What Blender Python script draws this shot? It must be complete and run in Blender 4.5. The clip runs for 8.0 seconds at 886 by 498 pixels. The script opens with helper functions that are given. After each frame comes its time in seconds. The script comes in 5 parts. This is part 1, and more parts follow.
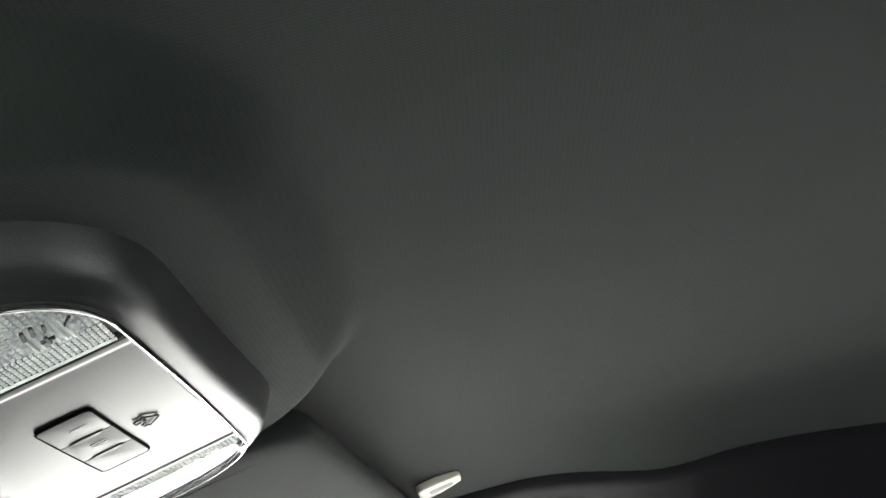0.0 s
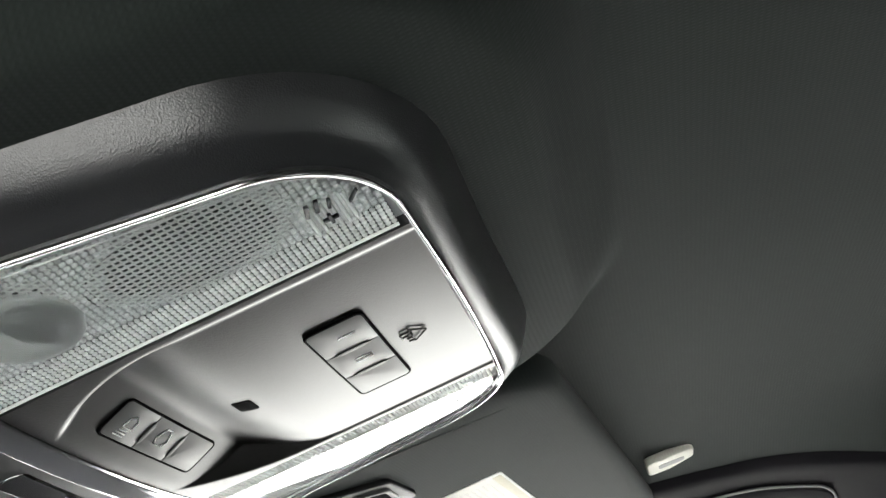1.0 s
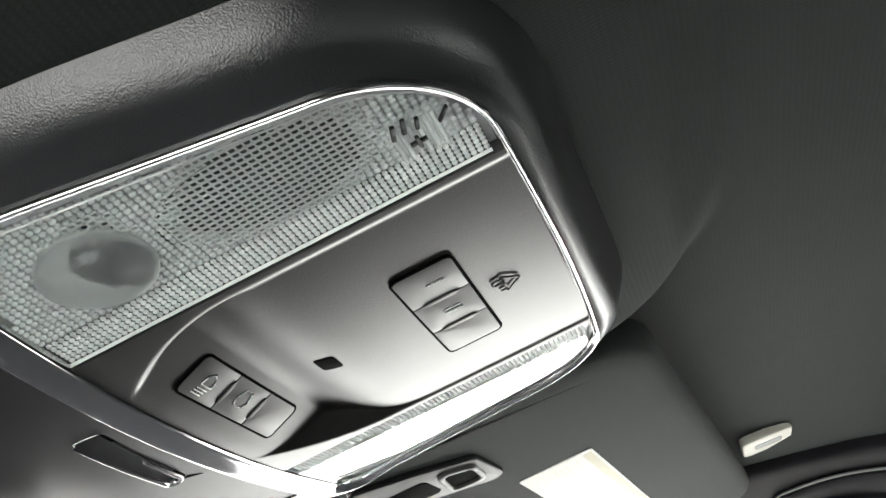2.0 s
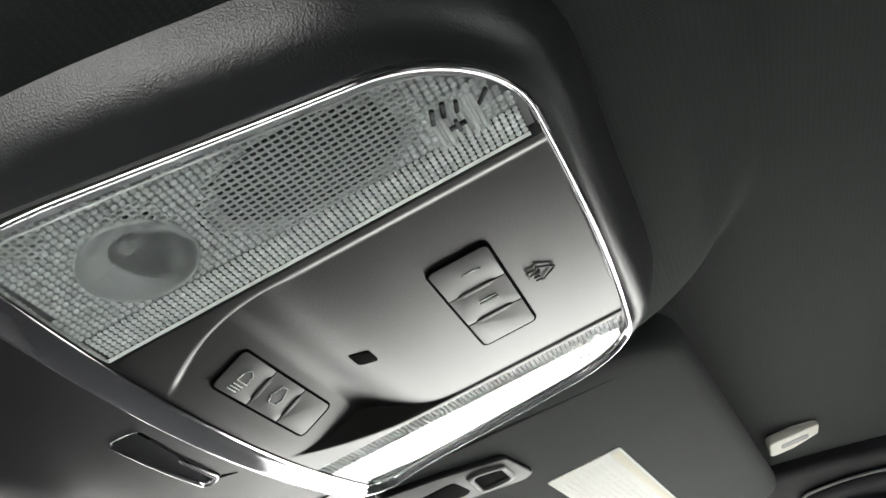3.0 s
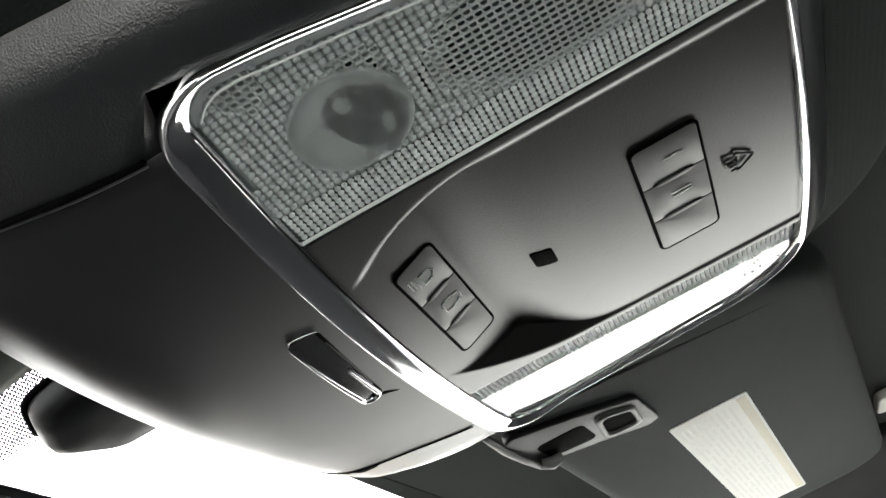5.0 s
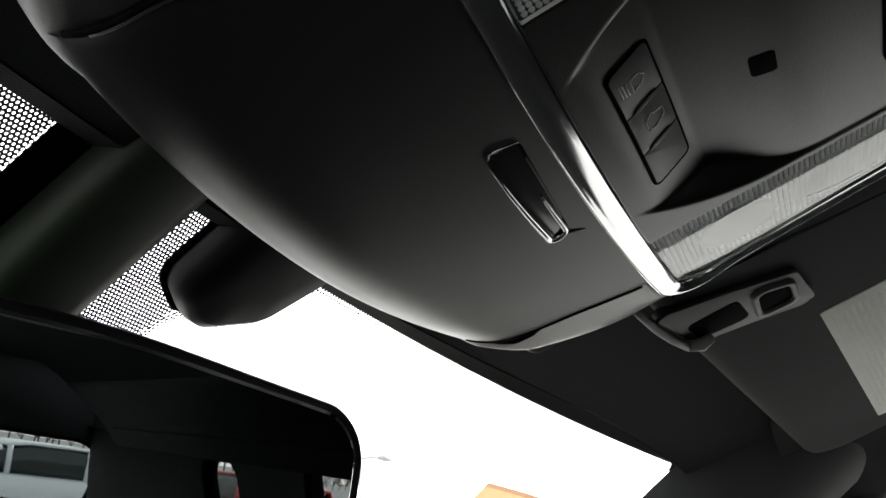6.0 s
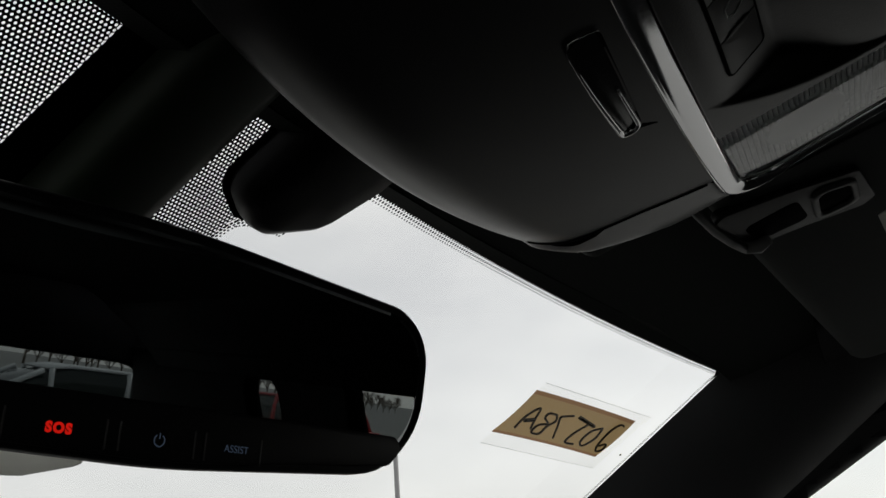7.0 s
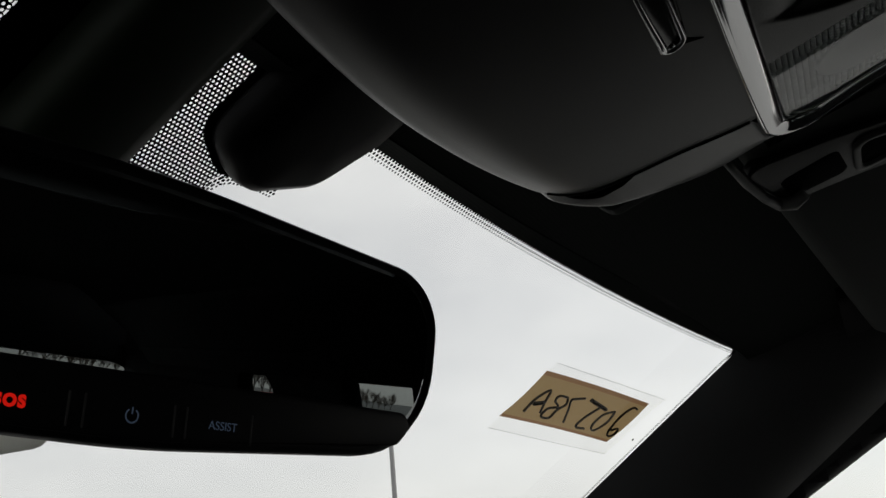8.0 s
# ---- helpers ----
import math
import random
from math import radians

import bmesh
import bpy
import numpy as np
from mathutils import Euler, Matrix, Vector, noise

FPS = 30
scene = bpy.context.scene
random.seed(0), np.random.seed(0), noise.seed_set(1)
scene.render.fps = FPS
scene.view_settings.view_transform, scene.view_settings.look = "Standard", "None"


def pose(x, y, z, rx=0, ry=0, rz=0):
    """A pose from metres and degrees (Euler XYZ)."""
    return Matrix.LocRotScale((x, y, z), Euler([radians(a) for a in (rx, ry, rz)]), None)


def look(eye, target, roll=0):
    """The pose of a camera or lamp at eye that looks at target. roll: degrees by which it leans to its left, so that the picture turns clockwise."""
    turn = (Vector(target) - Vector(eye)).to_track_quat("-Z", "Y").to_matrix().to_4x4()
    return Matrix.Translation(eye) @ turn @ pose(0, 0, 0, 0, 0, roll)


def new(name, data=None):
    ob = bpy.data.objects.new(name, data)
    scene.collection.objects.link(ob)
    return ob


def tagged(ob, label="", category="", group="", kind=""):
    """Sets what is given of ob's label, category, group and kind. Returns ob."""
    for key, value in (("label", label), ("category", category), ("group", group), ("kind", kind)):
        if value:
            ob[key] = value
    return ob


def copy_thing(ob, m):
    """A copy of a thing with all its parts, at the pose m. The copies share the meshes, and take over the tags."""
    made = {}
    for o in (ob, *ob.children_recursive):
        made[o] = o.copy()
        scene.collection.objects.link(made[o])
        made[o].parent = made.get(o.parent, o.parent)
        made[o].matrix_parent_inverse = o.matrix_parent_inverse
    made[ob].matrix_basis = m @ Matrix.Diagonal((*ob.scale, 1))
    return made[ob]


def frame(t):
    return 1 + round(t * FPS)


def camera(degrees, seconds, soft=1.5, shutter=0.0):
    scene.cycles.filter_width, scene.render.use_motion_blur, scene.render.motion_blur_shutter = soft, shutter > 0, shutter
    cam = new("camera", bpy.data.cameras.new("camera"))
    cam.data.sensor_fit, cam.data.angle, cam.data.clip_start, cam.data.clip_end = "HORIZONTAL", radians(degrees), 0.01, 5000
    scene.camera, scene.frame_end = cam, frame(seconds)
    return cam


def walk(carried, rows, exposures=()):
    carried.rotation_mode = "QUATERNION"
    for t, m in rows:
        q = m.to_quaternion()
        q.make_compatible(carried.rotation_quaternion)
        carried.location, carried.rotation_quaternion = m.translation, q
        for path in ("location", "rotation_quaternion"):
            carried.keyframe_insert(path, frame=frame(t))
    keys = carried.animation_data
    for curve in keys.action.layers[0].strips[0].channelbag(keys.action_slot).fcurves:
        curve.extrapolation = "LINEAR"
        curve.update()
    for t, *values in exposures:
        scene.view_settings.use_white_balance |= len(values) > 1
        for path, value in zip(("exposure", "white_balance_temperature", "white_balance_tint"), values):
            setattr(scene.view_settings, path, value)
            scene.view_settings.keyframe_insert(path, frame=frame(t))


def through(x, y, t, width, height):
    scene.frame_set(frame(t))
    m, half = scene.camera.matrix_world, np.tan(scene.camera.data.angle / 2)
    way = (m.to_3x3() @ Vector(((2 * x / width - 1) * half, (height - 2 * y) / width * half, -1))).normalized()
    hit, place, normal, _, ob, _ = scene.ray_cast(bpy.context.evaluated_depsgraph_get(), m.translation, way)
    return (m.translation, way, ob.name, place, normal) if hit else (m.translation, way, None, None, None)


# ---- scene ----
# ---- camera and its way ----
cam = camera(50.5, 8.0)
PATH = [
    (0, (-0.3333, -0.1767, 1.5719), (0.1197, -0.1771, 1.7836), -9.18),
    (0.5, (-0.3026, -0.1451, 1.5680), (0.1439, -0.0977, 1.7878), -7.04),
    (1, (-0.2874, -0.1300, 1.5619), (0.1513, -0.0403, 1.7843), -4.35),
    (1.5, (-0.2755, -0.1290, 1.5597), (0.1571, -0.0159, 1.7835), -3.97),
    (2, (-0.2616, -0.1148, 1.5563), (0.1673, 0.0091, 1.7813), -3.77),
    (3.5, (-0.2593, -0.1043, 1.5499), (0.1636, 0.0221, 1.7846), -5.16),
    (4, (-0.2577, -0.0982, 1.5475), (0.1642, 0.0286, 1.7840), -5.31),
    (5.3, (-0.2444, -0.0336, 1.5299), (0.1763, 0.1132, 1.7568), -4.62),
    (5.5, (-0.2436, -0.0245, 1.5252), (0.1774, 0.1278, 1.7478), -4.66),
    (6, (-0.2238, 0.0053, 1.5184), (0.1965, 0.1751, 1.7293), -4.22),
    (6.5, (-0.2251, 0.0194, 1.5126), (0.2010, 0.2048, 1.6973), -4.24),
    (7, (-0.2270, 0.0186, 1.5128), (0.2008, 0.2106, 1.6863), -4.32),
    (7.5, (-0.2278, 0.0185, 1.5126), (0.2052, 0.2062, 1.6778), -4.88),
    (8, (-0.1930, 0.0416, 1.5130), (0.2371, 0.2305, 1.6844), -5.47),
]
walk(cam, [(t, look(eye, target, roll)) for t, eye, target, roll in PATH],
     exposures=[(0.0, 5.08), (0.5, 5.03), (1.0, 4.84), (2.0, 4.88), (3.5, 4.34), (4.2, 4.30), (5.3, 3.7), (5.6, 3.1), (6.0, 2.1), (6.5, 0.0), (7.0, -0.45), (8.0, -0.5)])

# ---- light: overcast winter sky, one wide soft sun behind the clouds ----
world = bpy.data.worlds.new("overcast_sky")
scene.world = world
world.use_nodes = True
wn, wl = world.node_tree.nodes, world.node_tree.links
wn.clear()
w_out = wn.new("ShaderNodeOutputWorld")
w_bg = wn.new("ShaderNodeBackground")
w_sky = wn.new("ShaderNodeTexSky")
w_sky.sky_type = "NISHITA"
w_sky.sun_disc = False
w_sky.sun_elevation = radians(38)
w_sky.sun_rotation = radians(130)
w_pale = wn.new("ShaderNodeHueSaturation")
w_pale.inputs["Saturation"].default_value = 0.25
w_pale.inputs["Value"].default_value = 0.10
w_tc = wn.new("ShaderNodeTexCoord")
w_map = wn.new("ShaderNodeMapping")
w_map.inputs["Scale"].default_value = (1.0, 1.0, 2.2)
w_noise = wn.new("ShaderNodeTexNoise")
w_noise.inputs["Scale"].default_value = 2.6
w_noise.inputs["Detail"].default_value = 5.0
w_noise.inputs["Roughness"].default_value = 0.52
w_ramp = wn.new("ShaderNodeValToRGB")
w_ramp.color_ramp.elements[0].position = 0.30
w_ramp.color_ramp.elements[0].color = (0.62, 0.63, 0.64, 1)
w_ramp.color_ramp.elements[1].position = 0.72
w_ramp.color_ramp.elements[1].color = (1.0, 1.0, 0.975, 1)
w_mix = wn.new("ShaderNodeMixRGB")
w_mix.blend_type = "ADD"
w_mix.inputs[0].default_value = 1.0
w_bg.inputs["Strength"].default_value = 0.9
wl.new(w_tc.outputs["Generated"], w_map.inputs["Vector"])
wl.new(w_map.outputs["Vector"], w_noise.inputs["Vector"])
wl.new(w_noise.outputs["Fac"], w_ramp.inputs["Fac"])
wl.new(w_sky.outputs["Color"], w_pale.inputs["Color"])
wl.new(w_ramp.outputs["Color"], w_mix.inputs[1])
wl.new(w_pale.outputs["Color"], w_mix.inputs[2])
wl.new(w_mix.outputs["Color"], w_bg.inputs["Color"])
wl.new(w_bg.outputs["Background"], w_out.inputs["Surface"])
sun = new("sun", bpy.data.lights.new("sun", "SUN"))
sun.data.energy = 1.4
sun.data.angle = radians(25)
sun.data.color = (1.0, 0.97, 0.92)
sun.matrix_world = look((6, -5, 9), (0, 0, 1))


# ---- materials ----
def shader(name, base, rough=0.5, metal=0.0, spec=0.5):
    m = bpy.data.materials.new(name)
    m.use_nodes = True
    b = m.node_tree.nodes["Principled BSDF"]
    b.inputs["Base Color"].default_value = (*base, 1)
    b.inputs["Roughness"].default_value = rough
    b.inputs["Metallic"].default_value = metal
    b.inputs["Specular IOR Level"].default_value = spec
    return m, m.node_tree.nodes, m.node_tree.links, b


def grained(name, base, rough, grain, bump, vary=0.25, spec=0.5, wear=40.0, rough_vary=0.12):
    """Moulded plastic: leather-like grain, patchy dust and slightly uneven gloss."""
    m, n, l, b = shader(name, base, rough, 0.0, spec)
    tc = n.new("ShaderNodeTexCoord")
    vo = n.new("ShaderNodeTexVoronoi")
    vo.inputs["Scale"].default_value = grain
    no = n.new("ShaderNodeTexNoise")
    no.inputs["Scale"].default_value = grain * 1.2
    no.inputs["Detail"].default_value = 1.0
    ad = n.new("ShaderNodeMath")
    ad.operation = "ADD"
    bu = n.new("ShaderNodeBump")
    bu.inputs["Strength"].default_value = bump
    bu.inputs["Distance"].default_value = 0.0004
    big = n.new("ShaderNodeTexNoise")
    big.inputs["Scale"].default_value = wear
    big.inputs["Detail"].default_value = 4.0
    ra = n.new("ShaderNodeMapRange")
    ra.inputs["To Min"].default_value = 1.0 - vary
    ra.inputs["To Max"].default_value = 1.0 + vary
    mul = n.new("ShaderNodeMixRGB")
    mul.blend_type = "MULTIPLY"
    mul.inputs[0].default_value = 1.0
    mul.inputs[1].default_value = (*base, 1)
    rr = n.new("ShaderNodeMapRange")
    rr.inputs["To Min"].default_value = max(0.02, rough - rough_vary)
    rr.inputs["To Max"].default_value = min(1.0, rough + rough_vary)
    for tex in (vo, no, big):
        l.new(tc.outputs["Object"], tex.inputs["Vector"])
    l.new(vo.outputs["Distance"], ad.inputs[0])
    l.new(no.outputs["Fac"], ad.inputs[1])
    l.new(ad.outputs[0], bu.inputs["Height"])
    l.new(bu.outputs["Normal"], b.inputs["Normal"])
    l.new(big.outputs["Fac"], ra.inputs["Value"])
    l.new(ra.outputs["Result"], mul.inputs[2])
    l.new(mul.outputs["Color"], b.inputs["Base Color"])
    l.new(big.outputs["Fac"], rr.inputs["Value"])
    l.new(rr.outputs["Result"], b.inputs["Roughness"])
    return m


def knit(name, base, pitch, bump):
    """Knitted headliner cloth: fine ribs crossed by loops, with faint blotches."""
    m, n, l, b = shader(name, base, 0.95, 0.0, 0.15)
    b.inputs["Sheen Weight"].default_value = 0.05
    b.inputs["Sheen Roughness"].default_value = 0.6
    tc = n.new("ShaderNodeTexCoord")
    waves = []
    for direction in ("X", "Y"):
        w = n.new("ShaderNodeTexWave")
        w.wave_type, w.bands_direction = "BANDS", direction
        w.inputs["Scale"].default_value = 1.0 / pitch / 3.1416 * (1.0 if direction == "X" else 0.7)
        w.inputs["Distortion"].default_value = 0.6
        w.inputs["Detail"].default_value = 1.0
        w.inputs["Detail Scale"].default_value = 3.0
        l.new(tc.outputs["Object"], w.inputs["Vector"])
        waves.append(w)
    mx = n.new("ShaderNodeMath")
    mx.operation = "MULTIPLY"
    l.new(waves[0].outputs["Fac"], mx.inputs[0])
    l.new(waves[1].outputs["Fac"], mx.inputs[1])
    fine = n.new("ShaderNodeTexNoise")
    fine.inputs["Scale"].default_value = 900.0
    fine.inputs["Detail"].default_value = 2.0
    blot = n.new("ShaderNodeTexNoise")
    blot.inputs["Scale"].default_value = 9.0
    blot.inputs["Detail"].default_value = 5.0
    for tex in (fine, blot):
        l.new(tc.outputs["Object"], tex.inputs["Vector"])
    ad = n.new("ShaderNodeMath")
    ad.operation = "ADD"
    l.new(mx.outputs[0], ad.inputs[0])
    l.new(fine.outputs["Fac"], ad.inputs[1])
    bu = n.new("ShaderNodeBump")
    bu.inputs["Strength"].default_value = bump
    bu.inputs["Distance"].default_value = 0.0006
    l.new(ad.outputs[0], bu.inputs["Height"])
    l.new(bu.outputs["Normal"], b.inputs["Normal"])
    ra = n.new("ShaderNodeMapRange")
    ra.inputs["From Max"].default_value = 1.6
    ra.inputs["To Min"].default_value = 0.90
    ra.inputs["To Max"].default_value = 1.10
    l.new(ad.outputs[0], ra.inputs["Value"])
    rb = n.new("ShaderNodeMapRange")
    rb.inputs["To Min"].default_value = 0.8
    rb.inputs["To Max"].default_value = 1.2
    l.new(blot.outputs["Fac"], rb.inputs["Value"])
    mm = n.new("ShaderNodeMath")
    mm.operation = "MULTIPLY"
    l.new(ra.outputs["Result"], mm.inputs[0])
    l.new(rb.outputs["Result"], mm.inputs[1])
    mul = n.new("ShaderNodeMixRGB")
    mul.blend_type = "MULTIPLY"
    mul.inputs[0].default_value = 1.0
    mul.inputs[1].default_value = (*base, 1)
    l.new(mm.outputs[0], mul.inputs[2])
    l.new(mul.outputs["Color"], b.inputs["Base Color"])
    return m


def pane_glass(name, tint=(0.975, 0.965, 0.935), gloss=0.08, rise=4.5):
    """Thin sheet of glass: clear, with the gloss of its surface."""
    m = bpy.data.materials.new(name)
    m.use_nodes = True
    n, l = m.node_tree.nodes, m.node_tree.links
    n.clear()
    out = n.new("ShaderNodeOutputMaterial")
    tr = n.new("ShaderNodeBsdfTransparent")
    tr.inputs["Color"].default_value = (*tint, 1)
    gl = n.new("ShaderNodeBsdfGlossy")
    gl.inputs["Roughness"].default_value = 0.02
    mx = n.new("ShaderNodeMixShader")
    fr = n.new("ShaderNodeLayerWeight")
    fr.inputs["Blend"].default_value = 0.5
    pw = n.new("ShaderNodeMath")
    pw.operation = "POWER"
    pw.inputs[1].default_value = rise
    mr = n.new("ShaderNodeMapRange")
    mr.inputs["To Min"].default_value = gloss
    mr.inputs["To Max"].default_value = 0.4 + 6.0 * gloss
    l.new(fr.outputs["Facing"], pw.inputs[0])
    l.new(pw.outputs[0], mr.inputs["Value"])
    l.new(mr.outputs["Result"], mx.inputs[0])
    l.new(tr.outputs[0], mx.inputs[1])
    l.new(gl.outputs[0], mx.inputs[2])
    l.new(mx.outputs[0], out.inputs["Surface"])
    return m


def glow(name, colour, strength):
    m, n, l, b = shader(name, (0.02, 0.02, 0.02), 0.4)
    b.inputs["Emission Color"].default_value = (*colour, 1)
    b.inputs["Emission Strength"].default_value = strength
    return m


HEADLINER = knit("headliner_knit", (0.0162, 0.0206, 0.0189), 0.0015, 0.20)
VISOR_CLOTH = knit("visor_cloth", (0.0240, 0.0285, 0.0268), 0.0013, 0.10)
SOFT_BLACK = grained("grained_black_plastic", (0.012, 0.013, 0.014), 0.30, 2000.0, 0.16, vary=0.1, rough_vary=0.03, spec=0.7)
FACE_GREY = grained("grained_grey_plastic", (0.0095, 0.0092, 0.0088), 0.31, 1700.0, 0.08, vary=0.08, rough_vary=0.02, spec=0.32)
DOOR_BLACK = grained("fine_black_plastic", (0.013, 0.013, 0.0138), 0.38, 4200.0, 0.06, vary=0.12, rough_vary=0.03, spec=0.30)
BUTTON_GREY = grained("button_plastic", (0.024, 0.024, 0.0238), 0.42, 2600.0, 0.08, vary=0.12)
RIDGE_BLACK = grained("ridge_black", (0.004, 0.004, 0.0042), 0.35, 2600.0, 0.05, spec=0.3)
GAP_BLACK = grained("gap_black", (0.0018, 0.0018, 0.0018), 0.8, 900.0, 0.05, spec=0.02)
MIRROR_BLACK = grained("mirror_housing_plastic", (0.008, 0.008, 0.009), 0.45, 3000.0, 0.08, spec=0.18)
# black stalk cover; the green reflected on its flank is put into the base colour
STALK_GREEN_LIT = grained("green_lit_black_plastic", (0.020, 0.030, 0.018), 0.45, 3000.0, 0.08, spec=0.3)
TRIM_DARK = grained("pillar_trim", (0.030, 0.031, 0.032), 0.6, 900.0, 0.25)
CABIN = grained("cabin_lining", (0.020, 0.020, 0.021), 0.8, 300.0, 0.3)
CHROME, cn, cl, cb = shader("chrome", (0.60, 0.60, 0.61), 0.07, 1.0)
c_no = cn.new("ShaderNodeTexNoise")
c_no.inputs["Scale"].default_value = 120.0
c_mr = cn.new("ShaderNodeMapRange")
c_mr.inputs["To Min"].default_value = 0.03
c_mr.inputs["To Max"].default_value = 0.14
cl.new(c_no.outputs["Fac"], c_mr.inputs["Value"])
cl.new(c_mr.outputs["Result"], cb.inputs["Roughness"])
PRISM = grained("prismatic_plastic", (0.89, 0.915, 0.905), 0.12, 700.0, 0.05, vary=0.18, wear=90.0, rough_vary=0.05)
COVER = pane_glass("clear_lens_cover", (0.97, 0.98, 0.975), rise=4.0)
RAIL_BLACK = grained("black_rail_plastic", (0.006, 0.0055, 0.0075), 0.6, 1500.0, 0.12, spec=0.12)
FROST, _n, _l, _b = shader("frosted_plastic", (0.93, 0.96, 0.95), 0.42)
_b.inputs["Transmission Weight"].default_value = 0.84
_b.inputs["IOR"].default_value = 1.15
REFLECTOR = grained("lamp_reflector", (0.78, 0.80, 0.80), 0.35, 300.0, 0.1, vary=0.15)
BULB_GREY = grained("bulb_glass", (0.60, 0.62, 0.62), 0.08, 500.0, 0.02, spec=1.0)
LAMP_DARK = grained("lamp_socket", (0.03, 0.033, 0.036), 0.5, 500.0, 0.1)
WHITE_INK, _n, _l, _b = shader("white_print", (0.75, 0.76, 0.75), 0.5)
DARK_INK, _n, _l, _b = shader("dark_print", (0.012, 0.012, 0.012), 0.6)
FRIT, _n, _l, _b = shader("black_glass_enamel", (0.004, 0.004, 0.004), 0.6, 0.0, 0.1)
GLASS = pane_glass("windscreen_glass", (0.955, 0.945, 0.918), 0.035)
FILM = pane_glass("clear_film", (0.985, 0.985, 0.98), 0.02)
SIDE_GLASS = pane_glass("side_window_glass", (0.885, 0.892, 0.875))
REAR_GLASS = pane_glass("tinted_rear_glass", (0.28, 0.30, 0.29))
IVORY = grained("ivory_plastic", (0.62, 0.60, 0.53), 0.5, 800.0, 0.1, vary=0.08)
RED_GLOW = glow("red_backlit_print", (1.0, 0.014, 0.006), 0.6)
BLUE_GLOW = glow("blue_white_backlit_print", (0.35, 0.5, 0.75), 0.07)


# ---- mesh helpers ----
def mesh_of(name, verts, faces, material, smooth=True):
    me = bpy.data.meshes.new(name)
    me.from_pydata([tuple(v) for v in verts], [], faces)
    bm = bmesh.new()
    bm.from_mesh(me)
    bmesh.ops.recalc_face_normals(bm, faces=bm.faces)
    bm.to_mesh(me)
    bm.free()
    for p in me.polygons:
        p.use_smooth = smooth
    me.materials.append(material)
    return me


def part(name, me, parent, label=""):
    ob = new(name, me)
    ob.parent = parent
    if label:
        ob["label"] = label
    return ob


def thing(name, m, label, category, group="", kind=""):
    ob = new(name)
    ob.empty_display_size = 0.02
    ob.matrix_world = m
    return tagged(ob, label, category, group, kind)


def grid(fn, us, vs):
    """A sheet through fn(u, v)."""
    verts = [fn(u, v) for v in vs for u in us]
    w = len(us)
    faces = [(j * w + i, j * w + i + 1, (j + 1) * w + i + 1, (j + 1) * w + i) for j in range(len(vs) - 1) for i in range(w - 1)]
    return verts, faces


def loft(rings, closed=True, cap_first=False, cap_last=False):
    verts = [p for r in rings for p in r]
    n = len(rings[0])
    faces = []
    for j in range(len(rings) - 1):
        for i in range(n if closed else n - 1):
            k = (i + 1) % n
            faces.append((j * n + i, j * n + k, (j + 1) * n + k, (j + 1) * n + i))
    if cap_first:
        faces.append(tuple(range(n)))
    if cap_last:
        faces.append(tuple((len(rings) - 1) * n + i for i in range(n)))
    return verts, faces


def rounded(corners, seg=10, straight=14):
    """Outline of a convex polygon with rounded corners: (x, y, radius) each, with points along the straights."""
    pts, n = [], len(corners)
    arcs = []
    for i in range(n):
        p, a, b = Vector(corners[i][:2]), Vector(corners[i - 1][:2]), Vector(corners[(i + 1) % n][:2])
        r = corners[i][2]
        da, db = (a - p).normalized(), (b - p).normalized()
        half = math.acos(max(-1, min(1, da.dot(db)))) / 2
        d = r / math.tan(half)
        s, e = p + da * d, p + db * d
        c = p + (da + db).normalized() * (r / math.sin(half))
        a0 = math.atan2(s.y - c.y, s.x - c.x)
        a1 = math.atan2(e.y - c.y, e.x - c.x)
        while a1 - a0 > math.pi:
            a1 -= 2 * math.pi
        while a1 - a0 < -math.pi:
            a1 += 2 * math.pi
        arcs.append([(c.x + r * math.cos(a0 + (a1 - a0) * k / seg), c.y + r * math.sin(a0 + (a1 - a0) * k / seg)) for k in range(seg + 1)])
    for i in range(n):
        pts += arcs[i]
        e, s = arcs[i][-1], arcs[(i + 1) % n][0]
        pts += [(e[0] + (s[0] - e[0]) * k / straight, e[1] + (s[1] - e[1]) * k / straight) for k in range(1, straight)]
    return pts


def smooth(a, b, x):
    t = max(0.0, min(1.0, (x - a) / (b - a)))
    return t * t * (3 - 2 * t)


def plate(outline, low, high, bevel, shape=None, seg=3):
    """A rounded plate between two heights, its edges bevelled at the high side; shape(x, y) is added to the height."""
    sh = shape or (lambda x, y: 0.0)
    cx = sum(p[0] for p in outline) / len(outline)
    cy = sum(p[1] for p in outline) / len(outline)
    up = 1 if high > low else -1

    def ring(inset, z):
        n = len(outline)
        out = []
        for i, p in enumerate(outline):
            a, b = outline[i - 1], outline[(i + 1) % n]
            tx, ty = b[0] - a[0], b[1] - a[1]
            ln = math.hypot(tx, ty) or 1
            nx, ny = -ty / ln, tx / ln
            if nx * (cx - p[0]) + ny * (cy - p[1]) < 0:
                nx, ny = -nx, -ny
            x, y = p[0] + nx * inset, p[1] + ny * inset
            out.append((x, y, z + sh(x, y)))
        return out
    rings = [ring(0, low)]
    for k in range(seg + 1):
        a = math.pi / 2 * k / seg
        rings.append(ring(bevel * (1 - math.cos(a)), high - up * bevel * (1 - math.sin(a))))
    return loft(rings, True, True, True)


def box_outline(x0, y0, x1, y1, r, seg=4):
    return rounded([(x0, y0, r), (x1, y0, r), (x1, y1, r), (x0, y1, r)], seg, 4)


def moved(data, m):
    return [m @ Vector(v) for v in data[0]], data[1]


